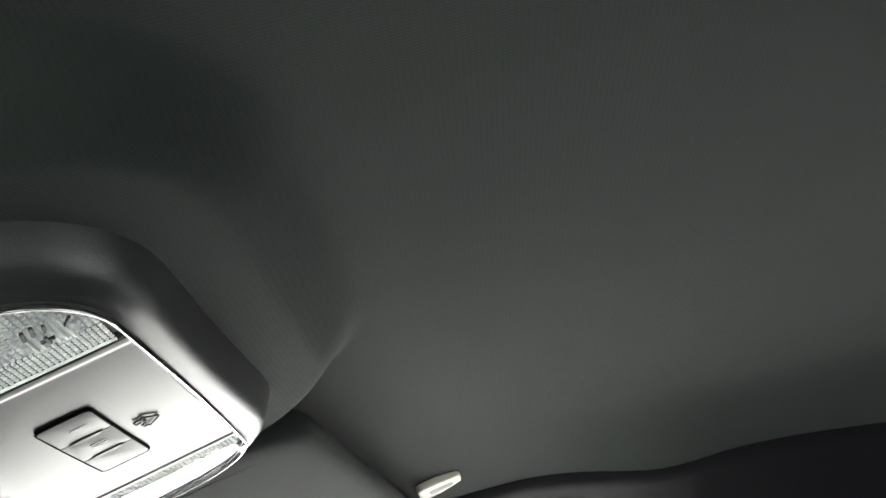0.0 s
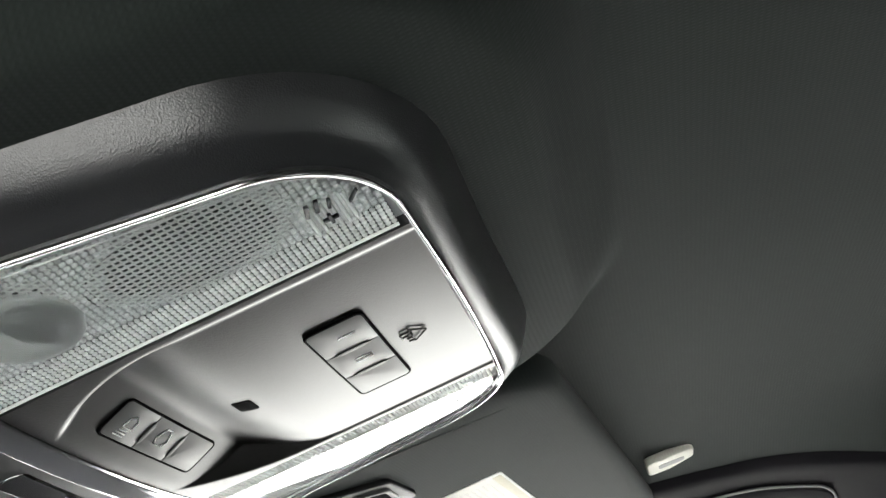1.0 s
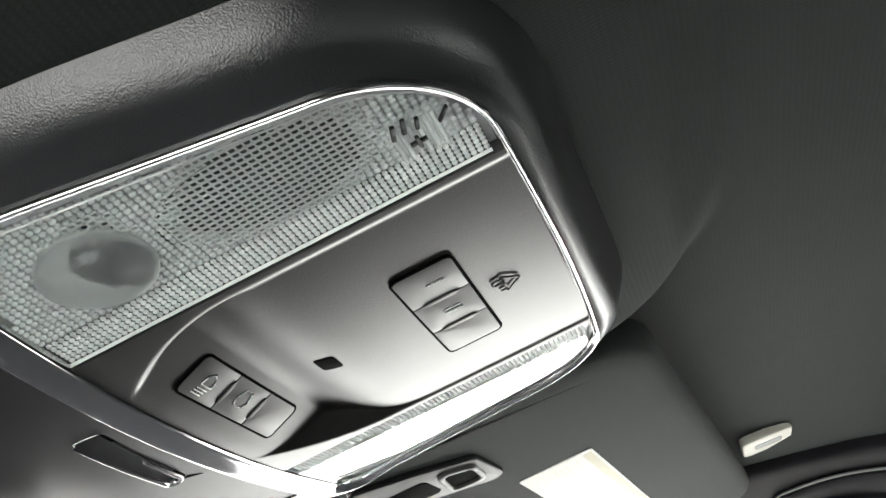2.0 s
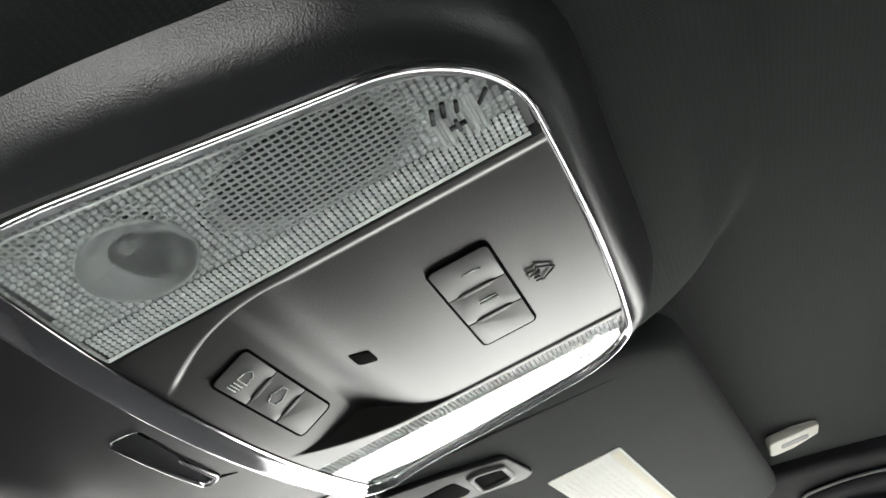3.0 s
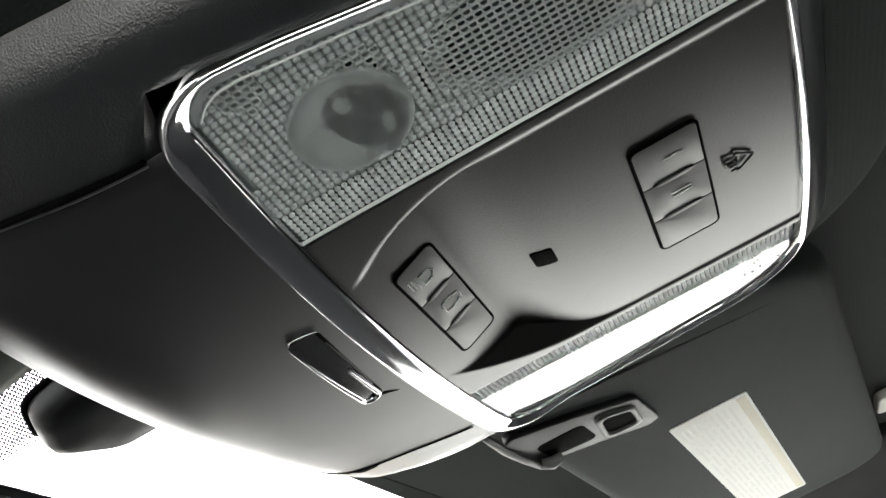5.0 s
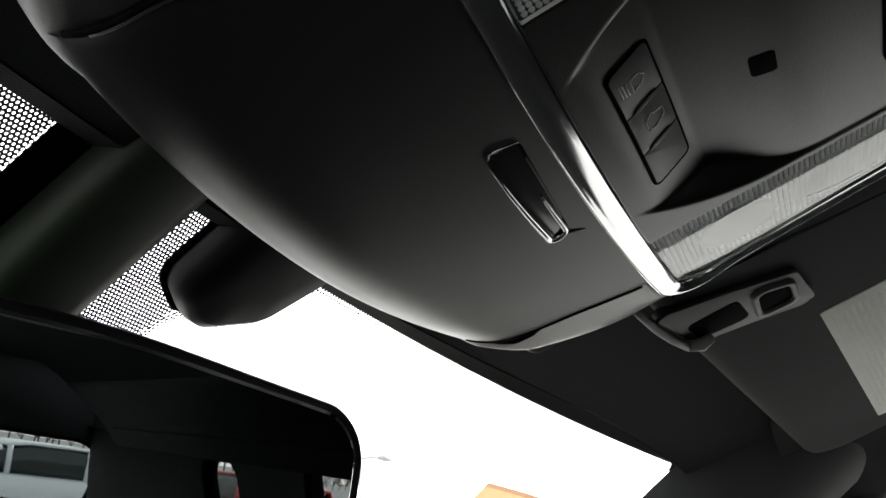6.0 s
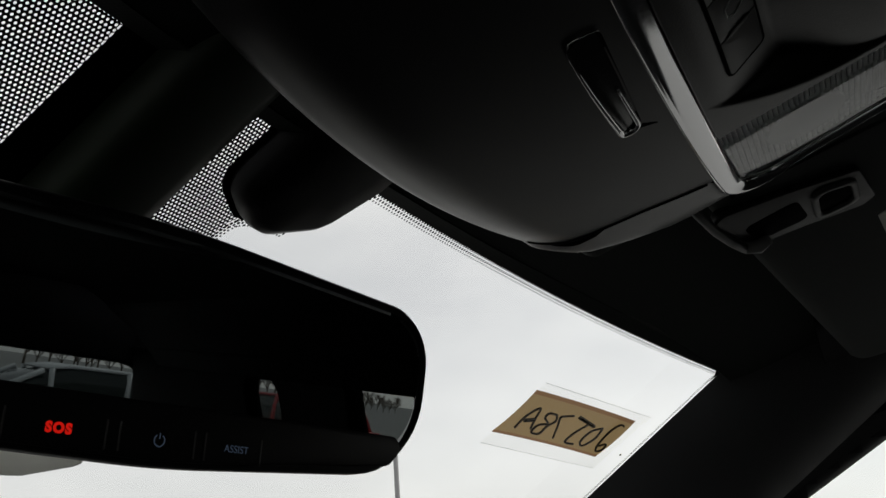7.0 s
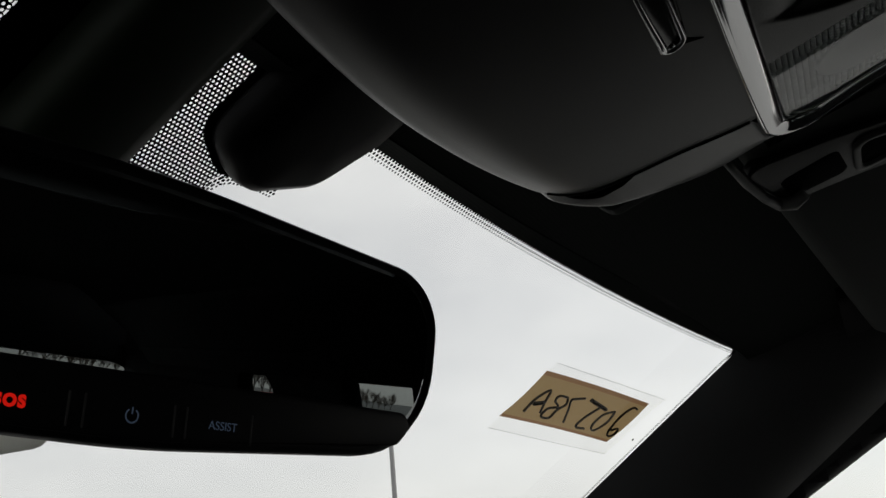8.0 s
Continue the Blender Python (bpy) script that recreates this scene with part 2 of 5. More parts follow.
def joined(*many):
    verts, faces = [], []
    for v, f in many:
        k = len(verts)
        verts += [tuple(p) for p in v]
        faces += [tuple(i + k for i in q) for q in f]
    return verts, faces


def tube(points, radius, seg=8, taper=None):
    """A round bar along points."""
    rings = []
    for i, p in enumerate(points):
        p = Vector(p)
        d = (Vector(points[min(i + 1, len(points) - 1)]) - Vector(points[max(i - 1, 0)])).normalized()
        s = d.cross(Vector((0, 0, 1)) if abs(d.z) < 0.9 else Vector((1, 0, 0))).normalized()
        t = d.cross(s)
        r = radius * (taper[i] if taper else 1)
        rings.append([p + s * (r * math.cos(2 * math.pi * k / seg)) + t * (r * math.sin(2 * math.pi * k / seg)) for k in range(seg)])
    return loft(rings, True, True, True)




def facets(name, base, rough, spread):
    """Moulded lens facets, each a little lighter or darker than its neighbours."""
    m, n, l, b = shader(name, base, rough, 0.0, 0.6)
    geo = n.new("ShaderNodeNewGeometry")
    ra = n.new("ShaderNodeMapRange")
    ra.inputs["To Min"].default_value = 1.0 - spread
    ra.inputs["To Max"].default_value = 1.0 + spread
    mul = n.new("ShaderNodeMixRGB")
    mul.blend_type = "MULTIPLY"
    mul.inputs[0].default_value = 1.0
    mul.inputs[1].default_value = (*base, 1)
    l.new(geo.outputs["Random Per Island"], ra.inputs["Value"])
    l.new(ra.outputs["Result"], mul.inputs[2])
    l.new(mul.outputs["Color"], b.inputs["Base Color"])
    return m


# darkest facet colour carries the shade behind and between the clear cells
LENS_SHADE = facets("shade_lens_facet", (0.13, 0.145, 0.145), 0.12, 0.35)
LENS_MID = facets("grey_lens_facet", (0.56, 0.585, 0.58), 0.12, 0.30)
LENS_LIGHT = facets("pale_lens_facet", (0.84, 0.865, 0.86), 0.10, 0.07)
LATCH_DARK, _n, _l, _b = shader("glossy_black_plastic", (0.012, 0.012, 0.013), 0.12)


# ---- overhead console: its own frame, x to the passenger, y forward and down the slope, z up into the roof ----
SLOPE = 0.323
CONSOLE = pose(0, 0, 1.6592, -math.degrees(math.atan(SLOPE)))


def crown(u, v):
    """The console's underside is bowed: its sides rise a little, and its front turns up to the windscreen."""
    k = 0.40 + 0.12 * smooth(-0.08, 0.05, v)
    rise = max(0.0, v - 0.072) / 0.066
    return k * u * u + 0.0165 * rise * rise


def bowed(outline):
    return [(x, y * (1 + 0.075 * (1 - (x / 0.125) ** 2))) for x, y in outline]


RING_OUT = bowed(rounded([(-0.105, -0.0775, 0.036), (0.105, -0.0775, 0.036), (0.1275, 0.0555, 0.017), (-0.1275, 0.0555, 0.017)], 14, 24))
RING_IN = bowed(rounded([(-0.1026, -0.0754, 0.035), (0.1026, -0.0754, 0.035), (0.1225, 0.0465, 0.011), (-0.1225, 0.0465, 0.011)], 14, 24))


def between(a, b, s, w):
    """A ring between two outlines; the moulding is flatter along its sides and rear than in front."""
    return [(p[0] + (q[0] - p[0]) * s, p[1] + (q[1] - p[1]) * s, w * (0.55 + 0.45 * smooth(0.02, 0.045, p[1])) + crown(p[0] + (q[0] - p[0]) * s, p[1] + (q[1] - p[1]) * s)) for p, q in zip(a, b)]


def flare(v):
    """The shell spreads sideways towards the windscreen."""
    return smooth(-0.055, 0.020, v)


def overhead_console():
    top = thing("overhead_console", CONSOLE, "grey and black overhead console with chrome surround and clear map lamps", "overhead console")
    # housing: a black shell that swells out of the roof lining round the console and the glasses holder
    rim = rounded([(-0.099, -0.0715, 0.036), (0.099, -0.0715, 0.036), (0.1185, 0.128, 0.016), (-0.1185, 0.128, 0.016)], 12, 20)
    prof = [(-0.036, 0.0008), (-0.022, 0.0002), (-0.008, -0.0002), (0.0, -0.0004), (0.004, -0.0003), (0.009, 0.0002), (0.0135, 0.0012), (0.0168, 0.0026), (0.0195, 0.0048), (0.0218, 0.0077), (0.0237, 0.0108), (0.0255, 0.0140), (0.0272, 0.0172), (0.0288, 0.0206), (0.0302, 0.0245), (0.0312, 0.0292), (0.0317, 0.0380)]
    rings = []
    n = len(rim)
    for d, w in prof:
        ring = []
        for i, p in enumerate(rim):
            a, b = rim[i - 1], rim[(i + 1) % n]
            tx, ty = b[0] - a[0], b[1] - a[1]
            ln = math.hypot(tx, ty)
            nx, ny = ty / ln, -tx / ln
            if nx * p[0] + ny * (p[1] - 0.02) < 0:
                nx, ny = -nx, -ny
            f = (1.0 - 0.60 * smooth(0.10, 0.128, p[1])) * (1 + 0.20 * flare(p[1]) * abs(nx))
            f *= 1.0 - 0.72 * smooth(0.03, 0.09, p[0]) * smooth(0.07, 0.11, p[1])
            beside = smooth(0.050, 0.066, p[1])
            e = d * f * beside + max(d * f, 0.0045 + 0.0056 * max(0.0, -ny - 0.15) + 0.084 * max(0.0, p[1] + 0.0715)) * (1 - beside)
            x, y = p[0] + nx * e, p[1] + ny * e
            # broader and flatter towards the passenger
            wide = smooth(-0.03, 0.06, p[0]) * smooth(0.09, 0.02, p[1])
            if d > 0:
                x, y = p[0] + nx * e * (1 + 0.05 * wide), p[1] + ny * e * (1 + 0.05 * wide)
            flat = w if d < 0.004 else w * (1 - wide * (0.45 if d < 0.014 else 0.18 if d < 0.02 else 0.06))
            ring.append((x, y, flat + 0.0030 * smooth(0.108, 0.130, y) + crown(x, min(y, 0.140))))
        rings.append(ring)
    part("housing", mesh_of("housing", *loft(rings), SOFT_BLACK), top, "black grained plastic shell")
    # chrome surround
    prof = [(0.0, 0.003), (0.0, -0.0010), (0.03, -0.0023), (0.085, -0.0031), (0.155, -0.00345), (0.24, -0.0035), (0.45, -0.0029), (0.67, -0.0021), (0.84, -0.0014), (0.94, -0.0006), (1.0, 0.0012), (1.0, 0.004)]
    part("chrome_surround", mesh_of("chrome_surround", *loft([between(RING_OUT, RING_IN, s, w) for s, w in prof]), CHROME), top, "polished chrome surround")
    # face plate between the lamps, with the scooped bowl
    def bowl(u, v):
        """Depth of the scoop: a floor that deepens forward, meeting a sloped front wall and rounded side walls."""
        half = 0.0590 - 0.0100 * (max(0.0, v - 0.002) / 0.031) ** 2
        floor_at = 0.0088 * smooth(-0.030, 0.0235, v) ** 3
        front_at = 0.400 * (0.0440 - v)
        side_at = 1.3 * (half - abs(u))
        k = 0.00022
        low = -k * math.log(math.exp(-floor_at / k) + math.exp(-front_at / k) + math.exp(-side_at / k)) + 0.0001
        return max(0.0, 0.5 * (low + math.sqrt(low * low + 2.4e-6)) - 0.00025)

    def face(u, v):
        vv = v * (1 + 0.06 * (1 - (u / 0.125) ** 2))
        return (u, vv, crown(u, vv) + bowl(u, vv))
    us = [-0.0632 + 0.1264 * i / 160 for i in range(161)]
    vs = [-0.0775 + 0.1270 * i / 160 for i in range(161)]
    plate_mesh = grid(face, us, vs)
    fp = part("face_plate", mesh_of("face_plate", *plate_mesh, FACE_GREY), top, "dark grey fine-grained face plate")
    # side returns of the face plate, down to the lamp beds
    for sx in (-1, 1):
        back = grid(lambda s, v: (sx * (0.0632 + 0.0006 * s), v * (1 + 0.06 * 0.74), crown(0.0632, v) + 0.012 * s), [0, 1], vs)
        part("side_return", mesh_of("side_return", *back, SOFT_BLACK), fp)

    # microphone slot
    slot = box_outline(-0.0046, -0.0026, 0.0046, 0.0042, 0.0012)
    part("microphone_slot", mesh_of("microphone_slot", *plate(slot, 0.003, -0.0003, 0.0001, lambda x, y: bowl(x, y) + crown(x, y)), GAP_BLACK), fp, "black microphone slot")
    # button banks
    def bank(name, m, depth, icons, label, size=1.0):
        def bend(x, y):
            return 0.42 * x * x
        host = part(name, mesh_of(name, *plate(box_outline(-0.0304, -depth / 2 - 0.0006, 0.0304, depth / 2 + 0.0006, 0.0026), 0.003, -0.00030, 0.0001, bend), GAP_BLACK), top, label)
        host.matrix_local = m
        outline = box_outline(-0.0301, -depth / 2 - 0.0003, 0.0301, depth / 2 + 0.0003, 0.0024)
        part("gap", mesh_of("gap", *tube([(x, y, bend(x, y)) for x, y in outline + outline[:1]], 0.0006, 6), GAP_BLACK), host, "dark gap round the buttons")
        for i in range(3):
            x0, x1 = -0.0298 + i * 0.0199, -0.0298 + i * 0.0199 + 0.0196
            r = 0.0003
            corners = [(x0, -depth / 2, 0.002 if i == 0 else r), (x1, -depth / 2, 0.002 if i == 2 else r), (x1, depth / 2, 0.002 if i == 2 else r), (x0, depth / 2, 0.002 if i == 0 else r)]
            part("button", mesh_of("button", *plate(rounded(corners, 4, 5), 0.002, -0.00050, 0.0002, bend), BUTTON_GREY), host)
            for strokes in icons[i]:
                part("printed_mark", mesh_of("printed_mark", *joined(*[tube([((x0 + x1) / 2 + size * a[0], size * a[1], bend((x0 + x1) / 2 + size * a[0], 0.0) - 0.00060) for a in pair], 0.00021, 6) for pair in strokes]), WHITE_INK), host, "pale printed symbol")
        for i in (1, 2):
            x = -0.0298 + i * 0.0199 - 0.00015
            ridge = [(x - 0.0003, -depth * 0.33), (x + 0.0003, -depth * 0.33), (x + 0.0011, -depth * 0.22), (x + 0.0011, depth * 0.22), (x + 0.0003, depth * 0.33), (x - 0.0003, depth * 0.33), (x - 0.0011, depth * 0.22), (x - 0.0011, -depth * 0.22)]
            part("ridge", mesh_of("ridge", *plate(ridge, 0.001, -0.0009, 0.0003, bend), RIDGE_BLACK), host, "black raised ridge between buttons")
        return host
    one = [[[(-0.0005, -0.0045), (-0.0005, 0.0015)]]]
    two = [[[(-0.0013, -0.004), (-0.0013, 0.002)], [(0.0006, -0.004), (0.0006, 0.002)]]]
    bank("garage_button_bank", pose(0, -0.0425, 0.0001), 0.0192, [one, two, []], "bank of three grey buttons with numeral bars")
    lamp = [[[(-0.002, 0.0012), (0.002, 0.0012)], [(-0.002, 0.0012), (-0.0016, -0.0012)], [(-0.0016, -0.0012), (0, -0.0022)], [(0, -0.0022), (0.0016, -0.0012)], [(0.0016, -0.0012), (0.002, 0.0012)],
             [(-0.0022, 0.0022), (0.0014, 0.0022)], [(-0.0026, 0.003), (0.001, 0.003)], [(-0.003, 0.0038), (0.0006, 0.0038)]]]
    gate = [[[(-0.0026, 0.0), (-0.0016, 0.0018)], [(-0.0016, 0.0018), (0.0016, 0.0018)], [(0.0016, 0.0018), (0.0026, 0.0)], [(0.0026, 0.0), (0.0018, -0.0014)], [(0.0018, -0.0014), (0.0012, -0.003)], [(0.0012, -0.003), (-0.0012, -0.003)], [(-0.0012, -0.003), (-0.0018, -0.0014)], [(-0.0018, -0.0014), (-0.0026, 0.0)]]]
    bank("lamp_button_bank", pose(0, 0.0323, 0.0046, math.degrees(math.atan2(-0.0058, 0.0140))), 0.0140, [lamp, gate, []], "bank of three grey buttons with lamp and tailgate symbols", 1.35)
    # house symbol
    roof = [[(-0.0052, -0.0610), (0.0, -0.0664)], [(0.0, -0.0664), (0.0052, -0.0610)], [(-0.0052, -0.0610), (-0.0036, -0.0610)], [(0.0052, -0.0610), (0.0036, -0.0610)], [(-0.0036, -0.0610), (-0.0036, -0.0576)], [(0.0036, -0.0610), (0.0036, -0.0590)], [(-0.0036, -0.0576), (0.0006, -0.0576)], [(-0.0022, -0.0612), (0.0014, -0.0612)], [(0.0014, -0.0612), (0.0014, -0.0588)], [(-0.0010, -0.0600), (-0.0010, -0.0580)]]
    part("house_symbol", mesh_of("house_symbol", *joined(*[tube([(a[0] + 0.0010, a[1], -0.0001) for a in p], 0.00036, 6) for p in roof]), DARK_INK), fp, "dark printed house symbol")

    # map lamps, one a side
    for sx in (-1, 1):
        map_lamp(top, sx)
    glasses_holder(top)
    return top


def lamp_half(v):
    """Outer half-width of a lamp at v, inside the chrome."""
    pts = [p for p in RING_IN if p[0] > 0]
    best = 0.0
    for i in range(len(pts)):
        a, b = pts[i], pts[(i + 1) % len(pts)]
        if (a[1] - v) * (b[1] - v) <= 0 and a[1] != b[1]:
            best = max(best, a[0] + (b[0] - a[0]) * (v - a[1]) / (b[1] - a[1]))
    return best


# rings of one round bead of the lens: size, height, roundness
BEAD = ((0.47, 0.0007, 1.0), (0.42, 0.0003, 1.0), (0.28, 0.00005, 1.0), (0.12, 0.0, 1.0))


def map_lamp(top, sx):
    """Clear smooth cover over a sheet of small prismatic cells, with a bright reflector and a frosted round dome."""
    inner, pitch = 0.0640, 0.00205
    v0, v1 = -0.0770, 0.0492
    cu, cv, rr = 0.0908, 0.0205, 0.0145
    bed = 0.0016
    rnd = random.Random(11)
    verts, faces = [], []
    dverts, dfaces = [], []
    mverts, mfaces = [], []
    lverts, lfaces = [], []
    rows = round((v1 - v0) / pitch)
    pitch = (v1 - v0) / rows

    def ring_of(u, v, a, b, h, round_):
        out = []
        for q in range(8):
            ang = math.pi / 4 * q
            x, y = math.cos(ang), math.sin(ang)
            m = max(abs(x), abs(y))
            x, y = x * ((1 - round_) / m + round_), y * ((1 - round_) / m + round_)
            out.append((sx * (u + a * x), v + b * y, crown(u + a * x, v + b * y) + h))
        return out
    for j in range(rows):
        v = v0 + (j + 0.5) * pitch
        lim = lamp_half(v) - 0.0024
        wide = 0.00190
        for i in range(int((lim - inner) / wide)):
            u = inner + (i + 0.5) * wide
            if math.hypot(u - cu, v - cv) < rr - 0.0009:
                continue
            if 0.0735 < u < 0.0868 and -0.0690 < v < -0.0560:
                continue
            # closed cells over the bulb cup, and a few at the corners, coloured dark for the shade behind
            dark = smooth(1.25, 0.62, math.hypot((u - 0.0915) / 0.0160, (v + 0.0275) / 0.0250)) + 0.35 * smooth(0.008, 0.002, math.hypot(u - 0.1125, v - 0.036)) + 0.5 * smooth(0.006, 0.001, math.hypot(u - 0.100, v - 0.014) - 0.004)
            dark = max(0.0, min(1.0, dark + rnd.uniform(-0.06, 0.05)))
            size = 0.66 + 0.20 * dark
            if u < inner + 0.0110:
                continue
            if dark < 0.10:
                k = len(lverts)
                for a, h, rd in BEAD:
                    lverts += ring_of(u, v, wide * a, pitch * a, bed - 0.0003 + h, rd)
                for r in (0, 8, 16):
                    lfaces += [(k + r + q, k + r + (q + 1) % 8, k + r + 8 + (q + 1) % 8, k + r + 8 + q) for q in range(8)]
                lfaces.append(tuple(k + 24 + q for q in range(8)))
                continue
            k = len(verts)
            outer = ring_of(u, v, wide * 0.5 * size, pitch * 0.5 * size, bed + 0.0003, 0.85)
            verts += ring_of(u, v, wide * 0.5, pitch * 0.5, bed + 0.0003, 0.0)
            verts += ring_of(u, v, wide * 0.44, pitch * 0.44, bed - 0.0002, 0.3)
            verts += outer
            for r in (0, 8):
                for q in range(8):
                    faces.append((k + r + q, k + r + (q + 1) % 8, k + r + 8 + (q + 1) % 8, k + r + 8 + q))
            # grey or dark dimple colour paints in the shaded hollow
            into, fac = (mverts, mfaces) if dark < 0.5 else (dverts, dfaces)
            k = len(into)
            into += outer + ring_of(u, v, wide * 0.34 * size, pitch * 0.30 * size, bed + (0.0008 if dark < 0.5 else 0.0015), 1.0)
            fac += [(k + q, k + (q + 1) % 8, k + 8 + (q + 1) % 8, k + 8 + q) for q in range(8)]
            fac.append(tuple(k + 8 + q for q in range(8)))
    # six rows of bright beads along the inner edge, with shadow specks coloured in between
    fine = 0.00182
    for j in range(int((v1 - v0) / fine)):
        v = v0 + (j + 0.5) * fine
        for i in range(6):
            u = inner + 0.0001 + (i + 0.5) * fine
            k = len(verts)
            for a, h, rd in BEAD:
                verts += ring_of(u, v, fine * a, fine * a, bed - 0.0004 + h, rd)
            for r in (0, 8, 16):
                for q in range(8):
                    faces.append((k + r + q, k + r + (q + 1) % 8, k + r + 8 + (q + 1) % 8, k + r + 8 + q))
            faces.append(tuple(k + 24 + q for q in range(8)))
    me = mesh_of("lamp_lens", verts, faces, PRISM)
    lens = part("lamp_lens", me, top, "clear prismatic map lamp lens")
    lens["kind"] = "stuff"
    dips = part("lens_dimples", mesh_of("lens_dimples", dverts, dfaces, LENS_SHADE), lens, "lens dimples coloured dark for the shaded bulb cup behind")
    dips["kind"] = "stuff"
    dips = part("lens_dimples", mesh_of("lens_dimples", mverts, mfaces, LENS_MID), lens, "lens dimples coloured grey for the half-shade round the bulb cup")
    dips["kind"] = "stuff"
    dips = part("bead_sheet", mesh_of("bead_sheet", lverts, lfaces, LENS_LIGHT), lens, "sheet of pale moulded beads")
    dips["kind"] = "stuff"
    # dark sheet that paints the shadow specks between the beads
    shade_bed = grid(lambda u, v: (sx * u, v, crown(u, v) + bed + 0.0004), [inner, inner + 0.0054, inner + 0.0107], [v0 + (v1 - v0) * i / 20 for i in range(21)])
    part("bead_shade_bed", mesh_of("bead_shade_bed", *shade_bed, LENS_SHADE), lens, "dark bed standing for the shadow specks between the beads")
    # smooth clear cover outside the cells, with a fine line along its border
    def skin(s, t):
        v = v0 + 0.001 + (v1 - v0 - 0.001) * t
        a = inner + 0.0112
        u = a + max(0.0004, lamp_half(min(max(v, v0 + 0.0030), v1 - 0.0030)) + 0.0004 - a) * s
        return (sx * u, v, crown(u, v) + 0.0002)
    cover = part("lens_cover", mesh_of("lens_cover", *grid(skin, [i / 14 for i in range(15)], [i / 40 for i in range(41)]), COVER), lens, "smooth clear lens cover")
    cover.visible_shadow = False
    def border(s, t):
        v = v0 + 0.004 + (v1 - v0 - 0.004) * t
        u = lamp_half(min(v, v1 - 0.003)) - 0.0034 + 0.0040 * s
        return (sx * u, v, crown(u, v) + bed + 0.0002 + 0.0005 * s)
    part("lens_border", mesh_of("lens_border", *grid(border, [0, 0.5, 1], [i / 40 for i in range(41)]), PRISM), lens, "plain border of the lens")
    line = [(sx * (lamp_half(v) - 0.0030), v, crown(0.1, v) + bed - 0.0002) for v in [v0 + 0.010 + (v1 - v0 - 0.014) * k / 40 for k in range(41)]]
    part("border_line", mesh_of("border_line", *tube(line, 0.0003, 6), PRISM), lens)
    # frosted dome, with a dark bulb cup and two bulbs behind it
    rings = []
    for r, h in ((1.01, 0.0012), (1.0, -0.0006), (0.97, -0.0008), (0.9, -0.0009), (0.7, -0.0010), (0.45, -0.0011), (0.2, -0.0012), (0.03, -0.0012)):
        ring = [(cu + rr * r * math.cos(2 * math.pi * k / 40), cv + rr * r * math.sin(2 * math.pi * k / 40)) for k in range(40)]
        rings.append([(sx * x, y, crown(x, y) + bed + h) for x, y in ring])
    dome = part("dome", mesh_of("dome", *loft(rings, True, False, True), FROST), lens, "frosted round dome of the lamp")
    dome.visible_shadow = False
    # bright inner edge of the lens
    bead = [[(sx * (inner - 0.0004 + 0.0004 * s), v0 + (v1 - v0) * k / 30, crown(inner, v0 + (v1 - v0) * k / 30) + h) for k in range(31)] for s, h in ((0, 0.0016), (0.05, 0.0008), (0.5, 0.0005), (0.95, 0.0008), (1.0, 0.0016))]
    part("lens_edge", mesh_of("lens_edge", *loft(bead, False), PRISM), lens)
    # grey sheet behind the cells, open behind the dome
    def backing_at(s, t):
        v = v0 - 0.0022 + (v1 - v0 + 0.0026) * t
        u = inner + max(0.0005, lamp_half(min(max(v, v0 + 0.0016), v1 - 0.0030)) + 0.0006 - inner) * s
        return (sx * u, v, crown(u, v) + bed + 0.0016)
    bv_, bf_ = grid(backing_at, [i / 30 for i in range(31)], [i / 70 for i in range(71)])
    bf_ = [f for f in bf_ if min(math.hypot(abs(bv_[i][0]) - cu, bv_[i][1] - cv) for i in f) > rr * 0.86]
    part("lens_backing", mesh_of("lens_backing", bv_, bf_, LENS_MID), lens, "grey sheet behind the cells")
    # reflector behind
    def pan(s, v):
        u = 0.0640 + max(0.001, lamp_half(min(max(v, v0 + 0.0040), v1 - 0.0030)) - 0.0640) * s
        h = 0.0095 - 0.003 * smooth(0.012, 0.03, math.hypot(u - 0.088, v + 0.028))
        return (sx * u, v, crown(u, v) + h)
    part("reflector", mesh_of("reflector", *grid(pan, [i / 24 for i in range(25)], [v0 + (v1 - v0) * i / 48 for i in range(49)]), REFLECTOR), lens, "pale lamp reflector")

    def cup_at(name, u, v, rad, tall, material, label):
        cup = [[(sx * (u + r * rad * math.cos(2 * math.pi * k / 28)), v + tall * r * rad * math.sin(2 * math.pi * k / 28), crown(u, v) + h) for k in range(28)] for r, h in ((1.0, 0.0028), (0.9, 0.0036), (0.6, 0.0066), (0.25, 0.0080))]
        part(name, mesh_of(name, *loft(cup, True, False, True), material), lens, label)
    cup_at("bulb_cup", 0.0885, -0.0215, 0.0165, 1.5, LAMP_DARK, "dark bulb cup behind the lens")
    # pale sheet behind the dome, with an oblong dark cup let into it
    ax, ay = 0.877, 0.481
    sheet, cup = [], []
    for grow, h, into in ((None, 0.0018, sheet), (1.0, 0.0020, sheet), (1.0, 0.0021, cup), (0.96, 0.0034, cup), (0.6, 0.0044, cup), (0.1, 0.0046, cup)):
        ring = []
        for k in range(36):
            c, s = math.cos(2 * math.pi * k / 36), math.sin(2 * math.pi * k / 36)
            if grow is None:
                u, v = cu + rr * (c * ax - s * ay), cv + rr * (c * ay + s * ax)
            else:
                u, v = 0.0884 + grow * (0.0114 * c * ax - 0.0082 * s * ay), 0.0168 + grow * (0.0114 * c * ay + 0.0082 * s * ax)
                far = math.hypot(u - cu, v - cv)
                if far > 0.97 * rr:
                    u, v = cu + (u - cu) * 0.97 * rr / far, cv + (v - cv) * 0.97 * rr / far
